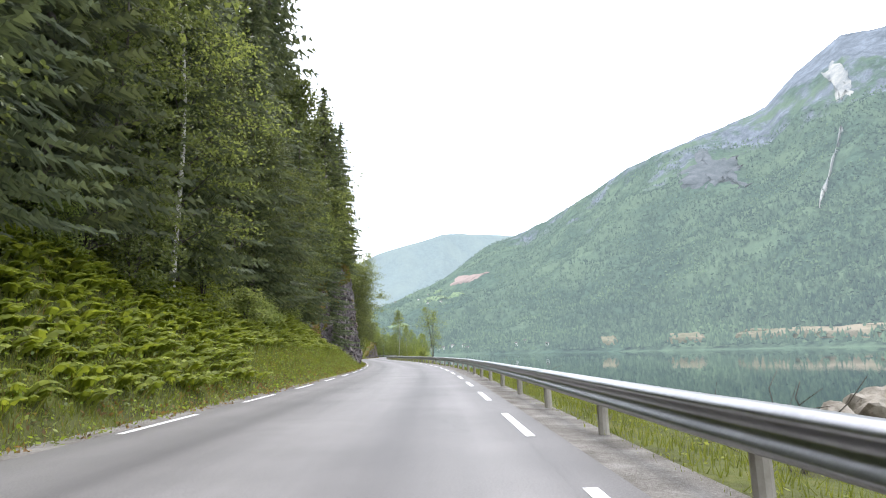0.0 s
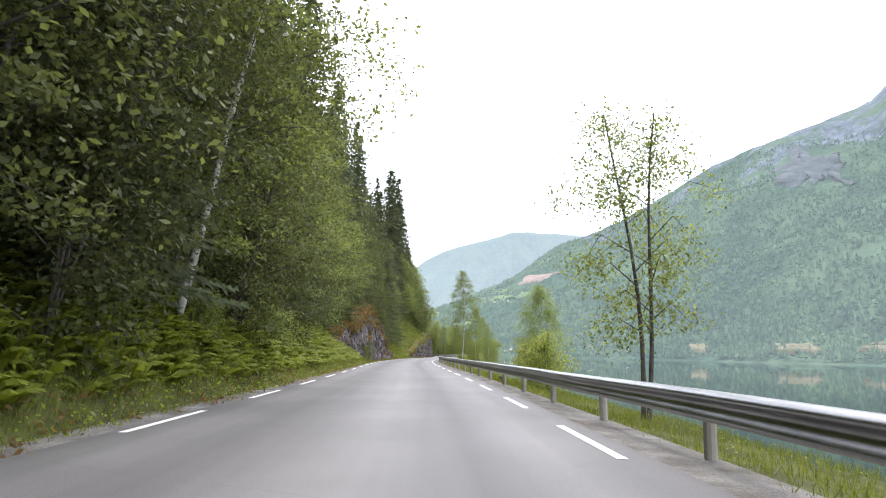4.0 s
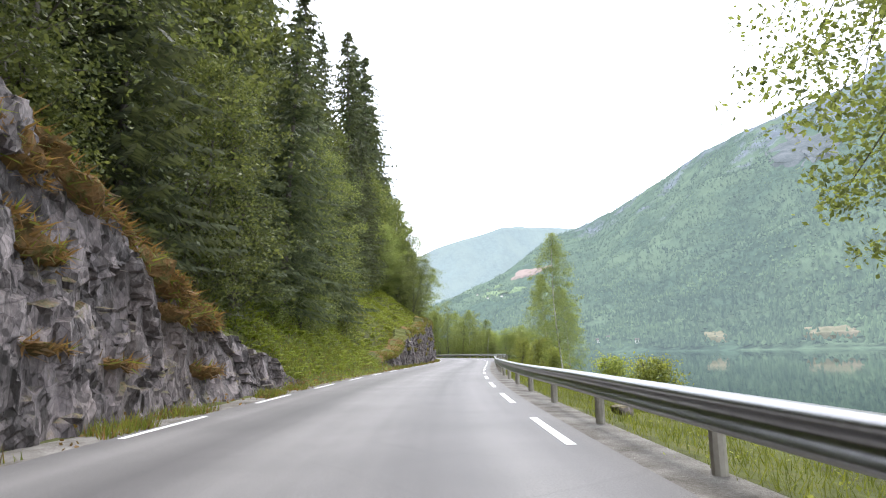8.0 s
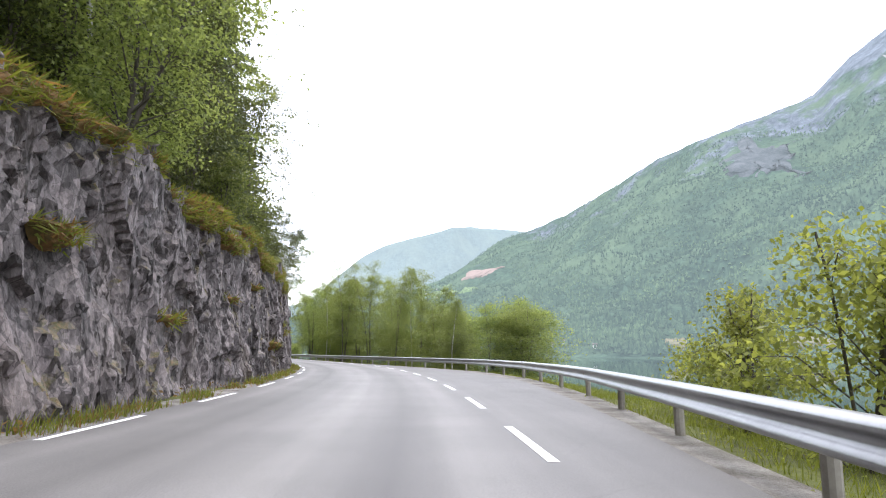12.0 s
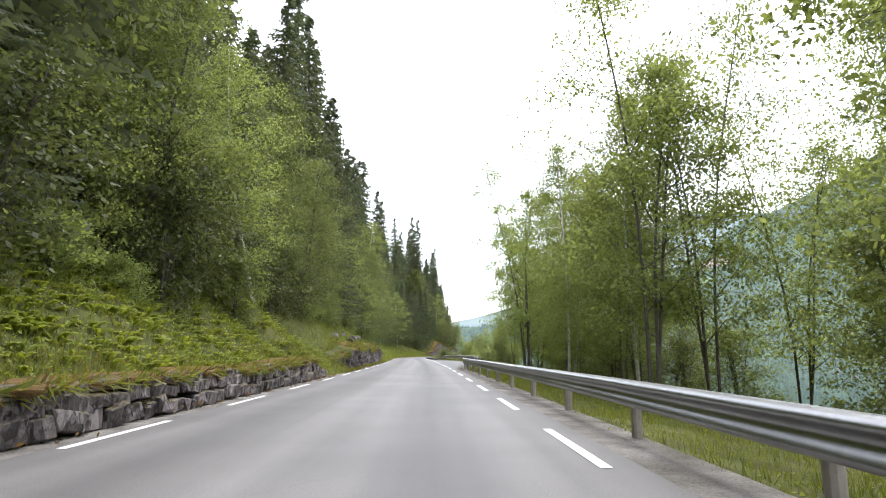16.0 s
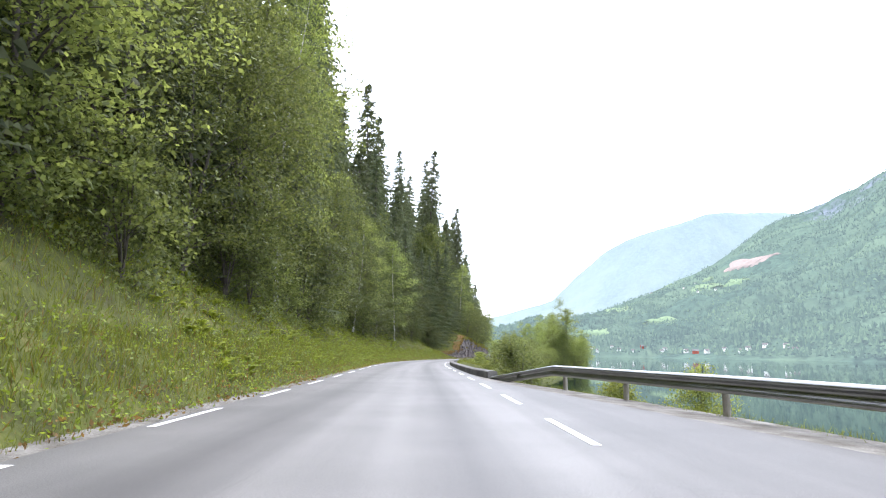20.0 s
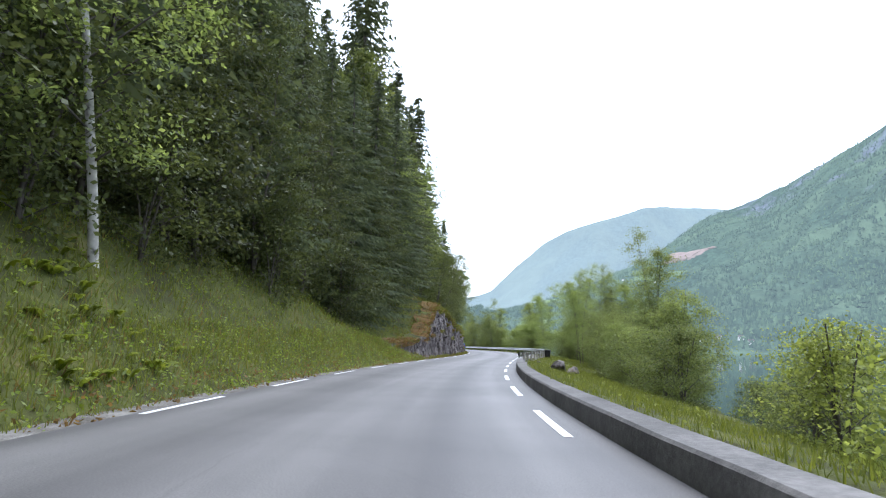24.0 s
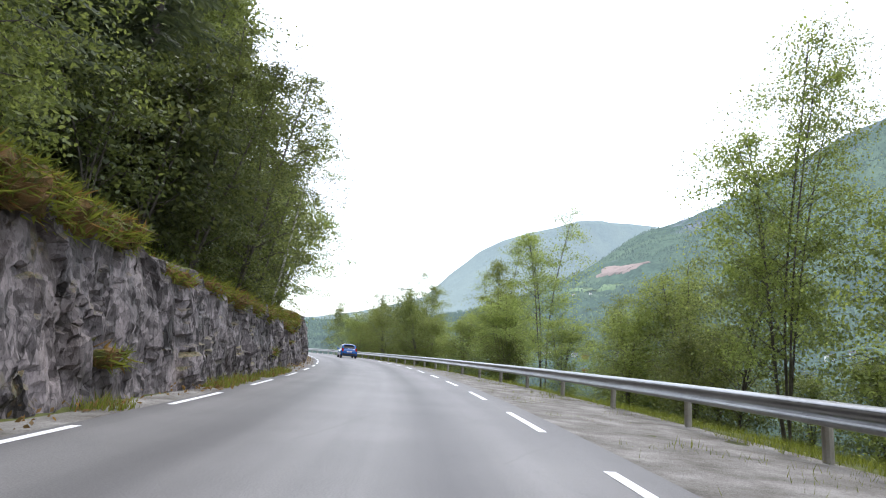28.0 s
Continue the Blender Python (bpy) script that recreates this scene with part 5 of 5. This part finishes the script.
def bank(rng):
    while True:
        s = rng.uniform(-10, 600)
        o = rng.uniform(0.2, 2.2) if rng.random() < 0.4 else rng.uniform(0.3, 5.6 + 0.9 * max(0.0, TREES_BACK(s)))
        top = float(ROCK_TOP(s))
        if top < 0.25 or (top < 0.9 and o > 0.75) or o > 1.4 + 0.13 * top + ROCK_IN(s) or o < ROCK_IN(s):
            return s, EDGE - o, min(1.0, 0.35 + o * 0.5)


def lakeside(rng):
    while True:
        s = rng.uniform(-10, 600)
        if 406 < s < 455 and rng.random() < 0.8:
            continue
        r = float(RAIL_OUT(s))
        q = rng.uniform(max(0.95 + float(LAY_BY(s)), r - 0.1), r + 0.6 + min(4.5, float(SHELF(s))))
        return s, q, 0.8 if q > r + 0.4 else 0.5


def turf_edge(rng):
    while True:
        s = rng.uniform(58, 600)
        top = float(ROCK_TOP(s))
        if top > 1.4:
            return s, EDGE - (0.8 + ROCK_IN(s) + 0.13 * top + abs(rng.gauss(0, 0.8))), 1.0


blades("bank_grass", "long rough green grass on the roadside bank", 300000, bank, GRASS_LEAF, 0.32, 0.024, 1)
blades("bank_turf", "dry yellow-brown grass on the roadside bank", 48000, bank, HEATH_LEAF, 0.26, 0.022, 2)
blades("ledge_turf", "rusty brown heath and grass along the top of the cliffs", 42000, turf_edge, HEATH_LEAF, 0.22, 0.034, 6, 0.7)
blades("ledge_grass", "green grass along the top of the cliffs", 22000, turf_edge, GRASS_LEAF, 0.24, 0.03, 7, 0.7)
blades("shore_grass", "bright green grass behind the guard rail", 210000, lakeside, GRASS_LEAF, 0.24, 0.018, 3)


def hanging(name, label, per, mat, long, seed, rusty):
    """Blades that spill over the turf cushions of the cliffs."""
    rng = random.Random(seed)
    verts, faces = [], []
    for s0, z0, wide, tall in TURF_SPOTS:
        here = per * (rusty if 130 < s0 < 180 or 488 < s0 < 512 else 1.0)
        for _ in range(int(here * wide * (tall + 0.4))):
            u = rng.uniform(-1, 1)
            v = rng.uniform(-1, 0.8) * (1 - u * u) ** 0.5
            s = s0 + u * wide * 0.5
            z = z0 / max(0.3, float(ROCK_TOP(s0))) * float(ROCK_TOP(s)) + (v * tall / 2 if v < 0 else 0.25 * v * tall)
            o = (0.38 if 300.5 < s0 < 332 else 0.62) + ROCK_IN(s) + 0.13 * max(0, z) + 0.25 - 0.5 * max(0.0, 1 - u * u - v * v) ** 0.5 + 0.9 * max(0, v)
            x, y = spot(s, EDGE - o)
            x1, y1 = spot(s + rng.gauss(0, 0.4) * long, EDGE - o + abs(rng.gauss(0.5, 0.4)) * long)
            h = long * rng.uniform(-0.7, 0.9)
            t, w = rng.uniform(0, 6.283), rng.uniform(0.012, 0.03)
            n = len(verts)
            verts += [(x - math.cos(t) * w, y - math.sin(t) * w, z - w * 0.5), (x + math.cos(t) * w, y + math.sin(t) * w, z + w * 0.5), (x1, y1, z + h)]
            faces.append((n, n + 1, n + 2))
    return tagged(new(name, mesh_from(name, verts, faces, mat)), label, "grass", kind="stuff")


hanging("cliff_heath", "rusty brown grass hanging over the ledges of the cliffs", 34, HEATH_LEAF, 0.24, 31, 3.2)
hanging("cliff_grass", "green grass hanging over the ledges of the cliffs", 105, GRASS_LEAF, 0.26, 32, 0.25)


def gravel_strip(rng):
    while True:
        s = rng.uniform(500, 600)
        r = float(RAIL_OUT(s))
        q = rng.uniform(0.7, r + 0.2)
        x, y = spot(s, q)
        if wobble(x, y, 1.3, 4) + 0.5 * (q / r - 0.6) > 0.05:
            return s, q, 1.2


blades("gravel_weeds", "thin green grass growing through the gravel strip", 9000, gravel_strip, GRASS_LEAF, 0.13, 0.014, 8)


def rock_foot(rng):
    while True:
        s = rng.uniform(*rng.choice(((56, 82), (133, 178), (200, 300), (337, 383), (491, 560))))
        o = rng.uniform(0.02, 0.55 + ROCK_IN(s))
        x, y = spot(s, EDGE - o)
        if wobble(x, y, 1.7, 6) > 0.02:
            return s, EDGE - o, 0.9


blades("foot_grass", "tufts of green grass along the foot of the cliffs", 30000, rock_foot, GRASS_LEAF, 0.28, 0.026, 9)
blades("foot_heath", "dry brown grass along the foot of the cliffs", 12000, rock_foot, HEATH_LEAF, 0.24, 0.026, 10)


def herbs(name, label, count, where, mat, size, seed, high):
    """Small leaves of weeds and seedlings, scattered in clumps over the ground."""
    rng, rng2 = random.Random(seed), np.random.default_rng(seed)
    pts = []
    while len(pts) < count:
        s, q, k = where(rng)
        for _ in range(9):
            ds, dq = rng.gauss(0, 0.16), rng.gauss(0, 0.16)
            x, y = spot(s + ds, q + dq)
            pts.append((x, y, ground_z(s, q) + abs(rng.gauss(0, high)) * k))
    v, f = cards(np.array(pts), size, 0.03, rng2, 1.5, 0.0)
    return tagged(new(name, mesh_from(name, v.tolist(), f.tolist(), mat)), label, "plants", kind="stuff")


def bank_foot(rng):
    s, q, k = bank(rng)
    return s, EDGE - rng.uniform(0.1, 0.9), 1.0


herbs("bank_herbs", "low leafy weeds among the grass on the bank", 120000, bank, FERN_LEAF, 0.05, 11, 0.2)
herbs("bank_shade_herbs", "darker leafy plants among the grass on the bank", 60000, bank, ALDER_LEAF, 0.055, 12, 0.22)
herbs("shore_herbs", "leafy weeds behind the guard rail", 26000, lakeside, BIRCH_LEAF, 0.034, 13, 0.12)
herbs("bank_foot_litter", "brown dead leaves and turf along the foot of the bank", 20000, bank_foot, HEATH_LEAF, 0.06, 14, 0.07)


def ferny(rng):
    while True:
        s = rng.choice(((-8, 62), (-8, 62), (-8, 62), (84, 138), (84, 138), (84, 138), (168, 205), (203, 245), (203, 245), (245, 292), (395, 470), (296, 336)))
        s = rng.uniform(*s)
        o = rng.uniform(2.2 if 28 < s < 66 else 0.9, 6.0 + 0.8 * max(0.0, TREES_BACK(s)))
        top = float(ROCK_TOP(s))
        if top < 0.25 or o > 1.7 + 0.13 * top + ROCK_IN(s) or 0.5 < o < ROCK_IN(s):
            return s, EDGE - o


def ferns(count, seed):
    """Arching fronds in tufts, each a tapering strip of leaflets."""
    rng = random.Random(seed)
    verts, faces = [], []
    for _ in range(count):
        s, q = ferny(rng)
        x, y = spot(s, q)
        z = ground_z(s, q) - 0.05
        size = rng.uniform(0.3, 0.78) if s < 140 else rng.uniform(0.25, 0.52)
        for k in range(6):
            t = rng.uniform(0, 6.283)
            out, side = Vector((math.cos(t), math.sin(t), 0)), Vector((-math.sin(t), math.cos(t), 0))
            base = Vector((x, y, z))
            for j in range(4):
                u0, u1 = j / 4, (j + 1) / 4
                p0 = base + out * size * 0.75 * u0 + Vector((0, 0, size * (1.15 * u0 - 0.75 * u0 * u0)))
                p1 = base + out * size * 0.75 * u1 + Vector((0, 0, size * (1.15 * u1 - 0.75 * u1 * u1)))
                wide = size * 0.2 * math.sin(math.pi * (0.15 + 0.8 * u0))
                for wing in (-1, 1):
                    n = len(verts)
                    verts += [p0, p1, p1 + side * wing * wide * 0.75 - Vector((0, 0, wide * 0.35)) + out * 0.04, p0 + side * wing * wide + Vector((0, 0, -wide * 0.4)) + out * 0.05]
                    faces.append((n, n + 1, n + 2, n + 3))
    return tagged(new("bracken", mesh_from("bracken", verts, faces, FERN_LEAF)), "bright green ferns covering the steep bank", "ferns", kind="stuff")


ferns(14500, 4)


# ---------------------------------------------------------------- stones
def stone_mesh(seed, squash=(1, 1, 1), fine=2, rough=0.06):
    """An angular block: a rounded lump cut by random planes."""
    rng = random.Random(seed)
    bm = bmesh.new()
    bmesh.ops.create_icosphere(bm, subdivisions=fine, radius=0.5)
    for _ in range(9):
        way = Vector((rng.gauss(0, 1), rng.gauss(0, 1), rng.gauss(0, 1))).normalized()
        far = rng.uniform(0.26, 0.4)
        for v in bm.verts:
            over = v.co.dot(way) - far
            if over > 0:
                v.co -= way * over
    for v in bm.verts:
        v.co = Vector((v.co.x * squash[0], v.co.y * squash[1], v.co.z * squash[2])) * (1 + rough * noise.fractal(v.co * 4 + Vector((seed, 0, 0)), 0.8, 2.1, 4))
    me = bpy.data.meshes.new("stone")
    bm.to_mesh(me)
    bm.free()
    me.materials.append(ROCK)
    return me


STONES = [stone_mesh(k, (1.25, 1.0, 0.85)) for k in range(7)]


def block_mesh(seed):
    """A roughly squared building stone with broken corners."""
    rng = random.Random(seed)
    bm = bmesh.new()
    bmesh.ops.create_cube(bm, size=1)
    for v in bm.verts:
        v.co = Vector((v.co.x * rng.uniform(0.82, 1.12), v.co.y * rng.uniform(0.85, 1.1), v.co.z * rng.uniform(0.78, 1.12)))
    bmesh.ops.bevel(bm, geom=bm.edges[:], offset=0.085, segments=1, affect="EDGES")
    for v in bm.verts:
        v.co += Vector((rng.gauss(0, 1), rng.gauss(0, 1), rng.gauss(0, 1))) * 0.03
    me = bpy.data.meshes.new("stone")
    bm.to_mesh(me)
    bm.free()
    me.materials.append(ROCK)
    return me


BLOCKS = [block_mesh(k) for k in range(9)]
rnd = random.Random(17)
wall_thing = tagged(empty("stone_wall", Matrix.Translation((*spot(300, EDGE), 0))), "dry-laid wall of rough grey stones at the foot of the bank", "stone wall")
inv = wall_thing.matrix_basis.inverted()
z = 0.0
for course, (tall, wide) in enumerate(((0.3, 0.7), (0.22, 0.52), (0.16, 0.42))):
    s = 300 + rnd.uniform(0, 0.4)
    while s < 331.5 - 0.6 * course:
        size, high = wide * rnd.uniform(0.6, 1.35), tall * rnd.uniform(0.8, 1.25)
        x, y = spot(s + size * 0.5, EDGE - 0.46 - z * 0.3 + rnd.uniform(-0.05, 0.05))
        ob = part("stone", rnd.choice(BLOCKS), wall_thing)
        ob.matrix_basis = inv @ pose(x, y, z + high * 0.5 + rnd.uniform(-0.04, 0.02), rnd.uniform(-7, 7), rnd.uniform(-9, 9), heading(s) + 90 + rnd.uniform(-9, 9)) @ Matrix.Diagonal((size, 0.5, high, 1))
        s += size * rnd.uniform(0.95, 1.04)
    z += tall

PALE_STONE = mottled("pale_boulder", [(0.32, (0.06, 0.052, 0.042)), (0.44, (0.17, 0.15, 0.12)), (0.54, (0.27, 0.245, 0.205)), (0.68, (0.38, 0.35, 0.3))], 1.6, 7, 0.9, 0.9, 0.06)
for s, q, size, z in ((14.8, 4.3, 1.2, -0.75), (16.4, 5.3, 1.8, -0.7), (17.1, 6.7, 1.7, -0.55), (15.6, 6.6, 1.4, -0.95), (18.4, 5.6, 1.3, -0.85)):
    x, y = spot(s, q)
    me = stone_mesh(int(s * 10), (1.3, 1.1, 0.9), 4, 0.2)
    me.materials[0] = PALE_STONE
    b = new("boulder", me)
    b.matrix_basis = pose(x, y, z, rnd.uniform(-20, 20), rnd.uniform(-20, 20), rnd.uniform(0, 360)) @ Matrix.Diagonal((size, size, size, 1))
    tagged(b, "pale grey shore boulder behind the guard rail", "boulder", "boulders on the shore")
for s, q, size in ((307.6, EDGE - 2.3, 1.5), (309, EDGE - 2.0, 0.9), (352, EDGE - 2.7, 0.9), (356.5, EDGE - 3.3, 0.8), (361, EDGE - 2.5, 1.0), (364, EDGE - 3.4, 0.7), (368, EDGE - 2.8, 0.9), (373, EDGE - 2.9, 1.1), (486, 2.4, 1.0), (488, 3.2, 0.7), (112, 2.3, 0.5), (170, 2.2, 0.5), (494.5, 1.6, 0.6), (398, 7.4, 1.0)):
    x, y = spot(s, q)
    b = new("boulder", rnd.choice(STONES))
    b.matrix_basis = pose(x, y, ground_z(s, q) + 0.12 * size, 0, 0, rnd.uniform(0, 360)) @ Matrix.Diagonal((size, size, size, 1))
    tagged(b, "grey lichen-covered boulder in the roadside grass", "boulder", "boulders in the grass")


# ---------------------------------------------------------------- the blue car ahead
def glossy(name, colour, rough=0.25, coat=0.6, metal=0.0):
    m, n, l, p = material(name, rough, metal, 0.5)
    p.inputs["Base Color"].default_value = (*colour, 1)
    p.inputs["Coat Weight"].default_value = coat
    return m


def lofted(name, rings, mat, smooth=True):
    """A closed shell through rings of equal length."""
    w = len(rings[0])
    verts = [p for r in rings for p in r]
    faces = [(i * w + j, i * w + (j + 1) % w, (i + 1) * w + (j + 1) % w, (i + 1) * w + j) for i in range(len(rings) - 1) for j in range(w)]
    faces += [tuple(reversed(range(w))), tuple(range(len(verts) - w, len(verts)))]
    me = mesh_from(name, verts, faces, mat)
    if smooth:
        me.shade_smooth()
    return me


def car():
    """A small blue hatchback, its tail towards the following traffic (-y)."""
    blue, glass, rubber, rim_mat, lamp, dark = glossy("blue_paint", (0.02, 0.11, 0.42)), glossy("car_glass", (0.02, 0.025, 0.03), 0.08, 0.0), glossy("tyre_rubber", (0.02, 0.02, 0.02), 0.9, 0), glossy("alloy", (0.4, 0.4, 0.42), 0.35, 0, 0.8), glossy("red_lamp", (0.4, 0.015, 0.01), 0.2), glossy("black_trim", (0.02, 0.02, 0.022), 0.5, 0)
    plate = glossy("plate_white", (0.7, 0.7, 0.68), 0.5, 0)
    c = tagged(empty("car"), "bright blue hatchback driving ahead on the asphalt", "car")

    def ring(y, half, low, high, crown=0.06):
        return [(-half * 0.9, y, low), (half * 0.9, y, low), (half, y, low + 0.15), (half, y, high - 0.2), (half * 0.93, y, high - 0.04), (half * 0.6, y, high + crown * 0.5), (0, y, high + crown), (-half * 0.6, y, high + crown * 0.5), (-half * 0.93, y, high - 0.04), (-half, y, high - 0.2), (-half, y, low + 0.15)]

    part("body", lofted("body", [ring(-2.05, 0.74, 0.42, 0.8), ring(-1.98, 0.84, 0.3, 0.93), ring(-1.5, 0.88, 0.24, 0.97), ring(-0.4, 0.89, 0.22, 0.96), ring(0.7, 0.89, 0.22, 0.95), ring(1.3, 0.87, 0.24, 0.88), ring(1.85, 0.8, 0.3, 0.74), ring(2.02, 0.66, 0.4, 0.62)], blue), c)
    part("cabin", lofted("cabin", [ring(-1.9, 0.74, 0.88, 0.98, 0.02), ring(-1.62, 0.72, 0.86, 1.38, 0.03), ring(-1.0, 0.7, 0.86, 1.47, 0.03), ring(0.1, 0.69, 0.86, 1.44, 0.03), ring(0.5, 0.7, 0.86, 1.28, 0.03), ring(1.1, 0.74, 0.84, 0.94, 0.02)], blue), c)
    part("rear_window", mesh_from("rear_window", [(-0.6, -1.9, 1.02), (0.6, -1.9, 1.02), (0.54, -1.66, 1.36), (-0.54, -1.66, 1.36)], [(0, 1, 2, 3)], glass), c)
    for sx in (-1, 1):
        part("side_window", mesh_from("side_window", [(sx * 0.755, -1.5, 1.0), (sx * 0.755, 0.75, 1.0), (sx * 0.715, 0.25, 1.36), (sx * 0.715, -1.35, 1.38)], [(0, 1, 2, 3)], glass), c)
        part("tail_lamp", box_mesh("tail_lamp", (0.2, 0.14, 0.34), (sx * 0.7, -1.98, 0.86), lamp, 0.03), c)
        part("wing_mirror", box_mesh("wing_mirror", (0.2, 0.1, 0.13), (sx * 0.92, 0.75, 1.0), blue, 0.03), c)
        for y in (-1.28, 1.27):
            bm = bmesh.new()
            bmesh.ops.create_cone(bm, cap_ends=True, segments=24, radius1=0.31, radius2=0.31, depth=0.2, matrix=Matrix.Translation((sx * 0.78, y, 0.31)) @ Matrix.Rotation(radians(90), 4, "Y"))
            bmesh.ops.bevel(bm, geom=[e for e in bm.edges if len(e.link_faces) == 2 and e.calc_face_angle() > 1], offset=0.03, segments=2, affect="EDGES")
            me = bpy.data.meshes.new("wheel")
            bm.to_mesh(me)
            bm.free()
            me.materials.append(rubber)
            wheel = part("wheel", me, c)
            bm = bmesh.new()
            bmesh.ops.create_cone(bm, cap_ends=True, segments=20, radius1=0.2, radius2=0.18, depth=0.03, matrix=Matrix.Translation((sx * 0.885, y, 0.31)) @ Matrix.Rotation(radians(90 * sx), 4, "Y"))
            me = bpy.data.meshes.new("rim")
            bm.to_mesh(me)
            bm.free()
            me.materials.append(rim_mat)
            part("rim", me, wheel)
    part("bumper", box_mesh("bumper", (1.5, 0.16, 0.2), (0, -2.02, 0.42), dark, 0.05), c)
    part("number_plate", box_mesh("number_plate", (0.52, 0.02, 0.11), (0, -2.07, 0.68), plate), c)
    part("spoiler", box_mesh("spoiler", (1.1, 0.22, 0.05), (0, -1.72, 1.42), blue, 0.02), c)
    return c


blue_car = car()
x, y = spot(604, -1.75)
blue_car.matrix_basis = pose(x, y, 0.0, 0, 0, heading(604))

# a black bin behind the rail and dead twigs by the boulders
BLACK_PLASTIC = mottled("black_plastic", [(0.3, (0.012, 0.012, 0.013)), (0.6, (0.03, 0.03, 0.032))], 2, 9, 0.4, 0.5, 0.03)
x, y = spot(525.3, 3.1)
bin_thing = tagged(empty("bin", pose(x, y, ground_z(525.3, 3.1), 0, 0, 20)), "black plastic bin standing behind the guard rail", "bin")
rings = [[(r * math.cos(a) * (1 + 0.05 * math.sin(3 * a + z * 5)), r * math.sin(a), z) for a in np.linspace(0, 2 * math.pi, 17)[:-1]] for r, z in ((0.27, 0.0), (0.29, 0.05), (0.31, 0.4), (0.34, 0.68), (0.37, 0.72), (0.36, 0.76))]
part("body", lofted("bin_body", rings, BLACK_PLASTIC), bin_thing)
part("lid", lofted("bin_lid", [[(r * math.cos(a), r * math.sin(a), z) for a in np.linspace(0, 2 * math.pi, 17)[:-1]] for r, z in ((0.38, 0.765), (0.38, 0.8), (0.3, 0.84), (0.1, 0.86))], BLACK_PLASTIC), bin_thing)
rnd = random.Random(23)
for s, q in ((14.2, 3.3), (15.2, 3.6), (16.7, 4.0), (13.2, 2.8), (41, 3.0), (30, 2.6)):
    x, y = spot(s, q)
    base = Vector((x, y, ground_z(s, q) - 0.1))
    twigs = []
    for _ in range(4):
        a = base
        path = [a]
        way = Vector((rnd.gauss(0, 0.5), rnd.gauss(0, 0.5), 1)).normalized()
        for _ in range(4):
            a = a + way * rnd.uniform(0.2, 0.5)
            way = (way + Vector((rnd.gauss(0, 0.5), rnd.gauss(0, 0.5), rnd.gauss(0, 0.3)))).normalized()
            path.append(a)
        twigs.append(tube(path, 0.014, 0.004, 5))
    tagged(new("dead_twig", mesh_from("dead_twig", *joined(twigs), BARK, True)), "bare grey dead twig on the shore", "twig", "dead twigs")
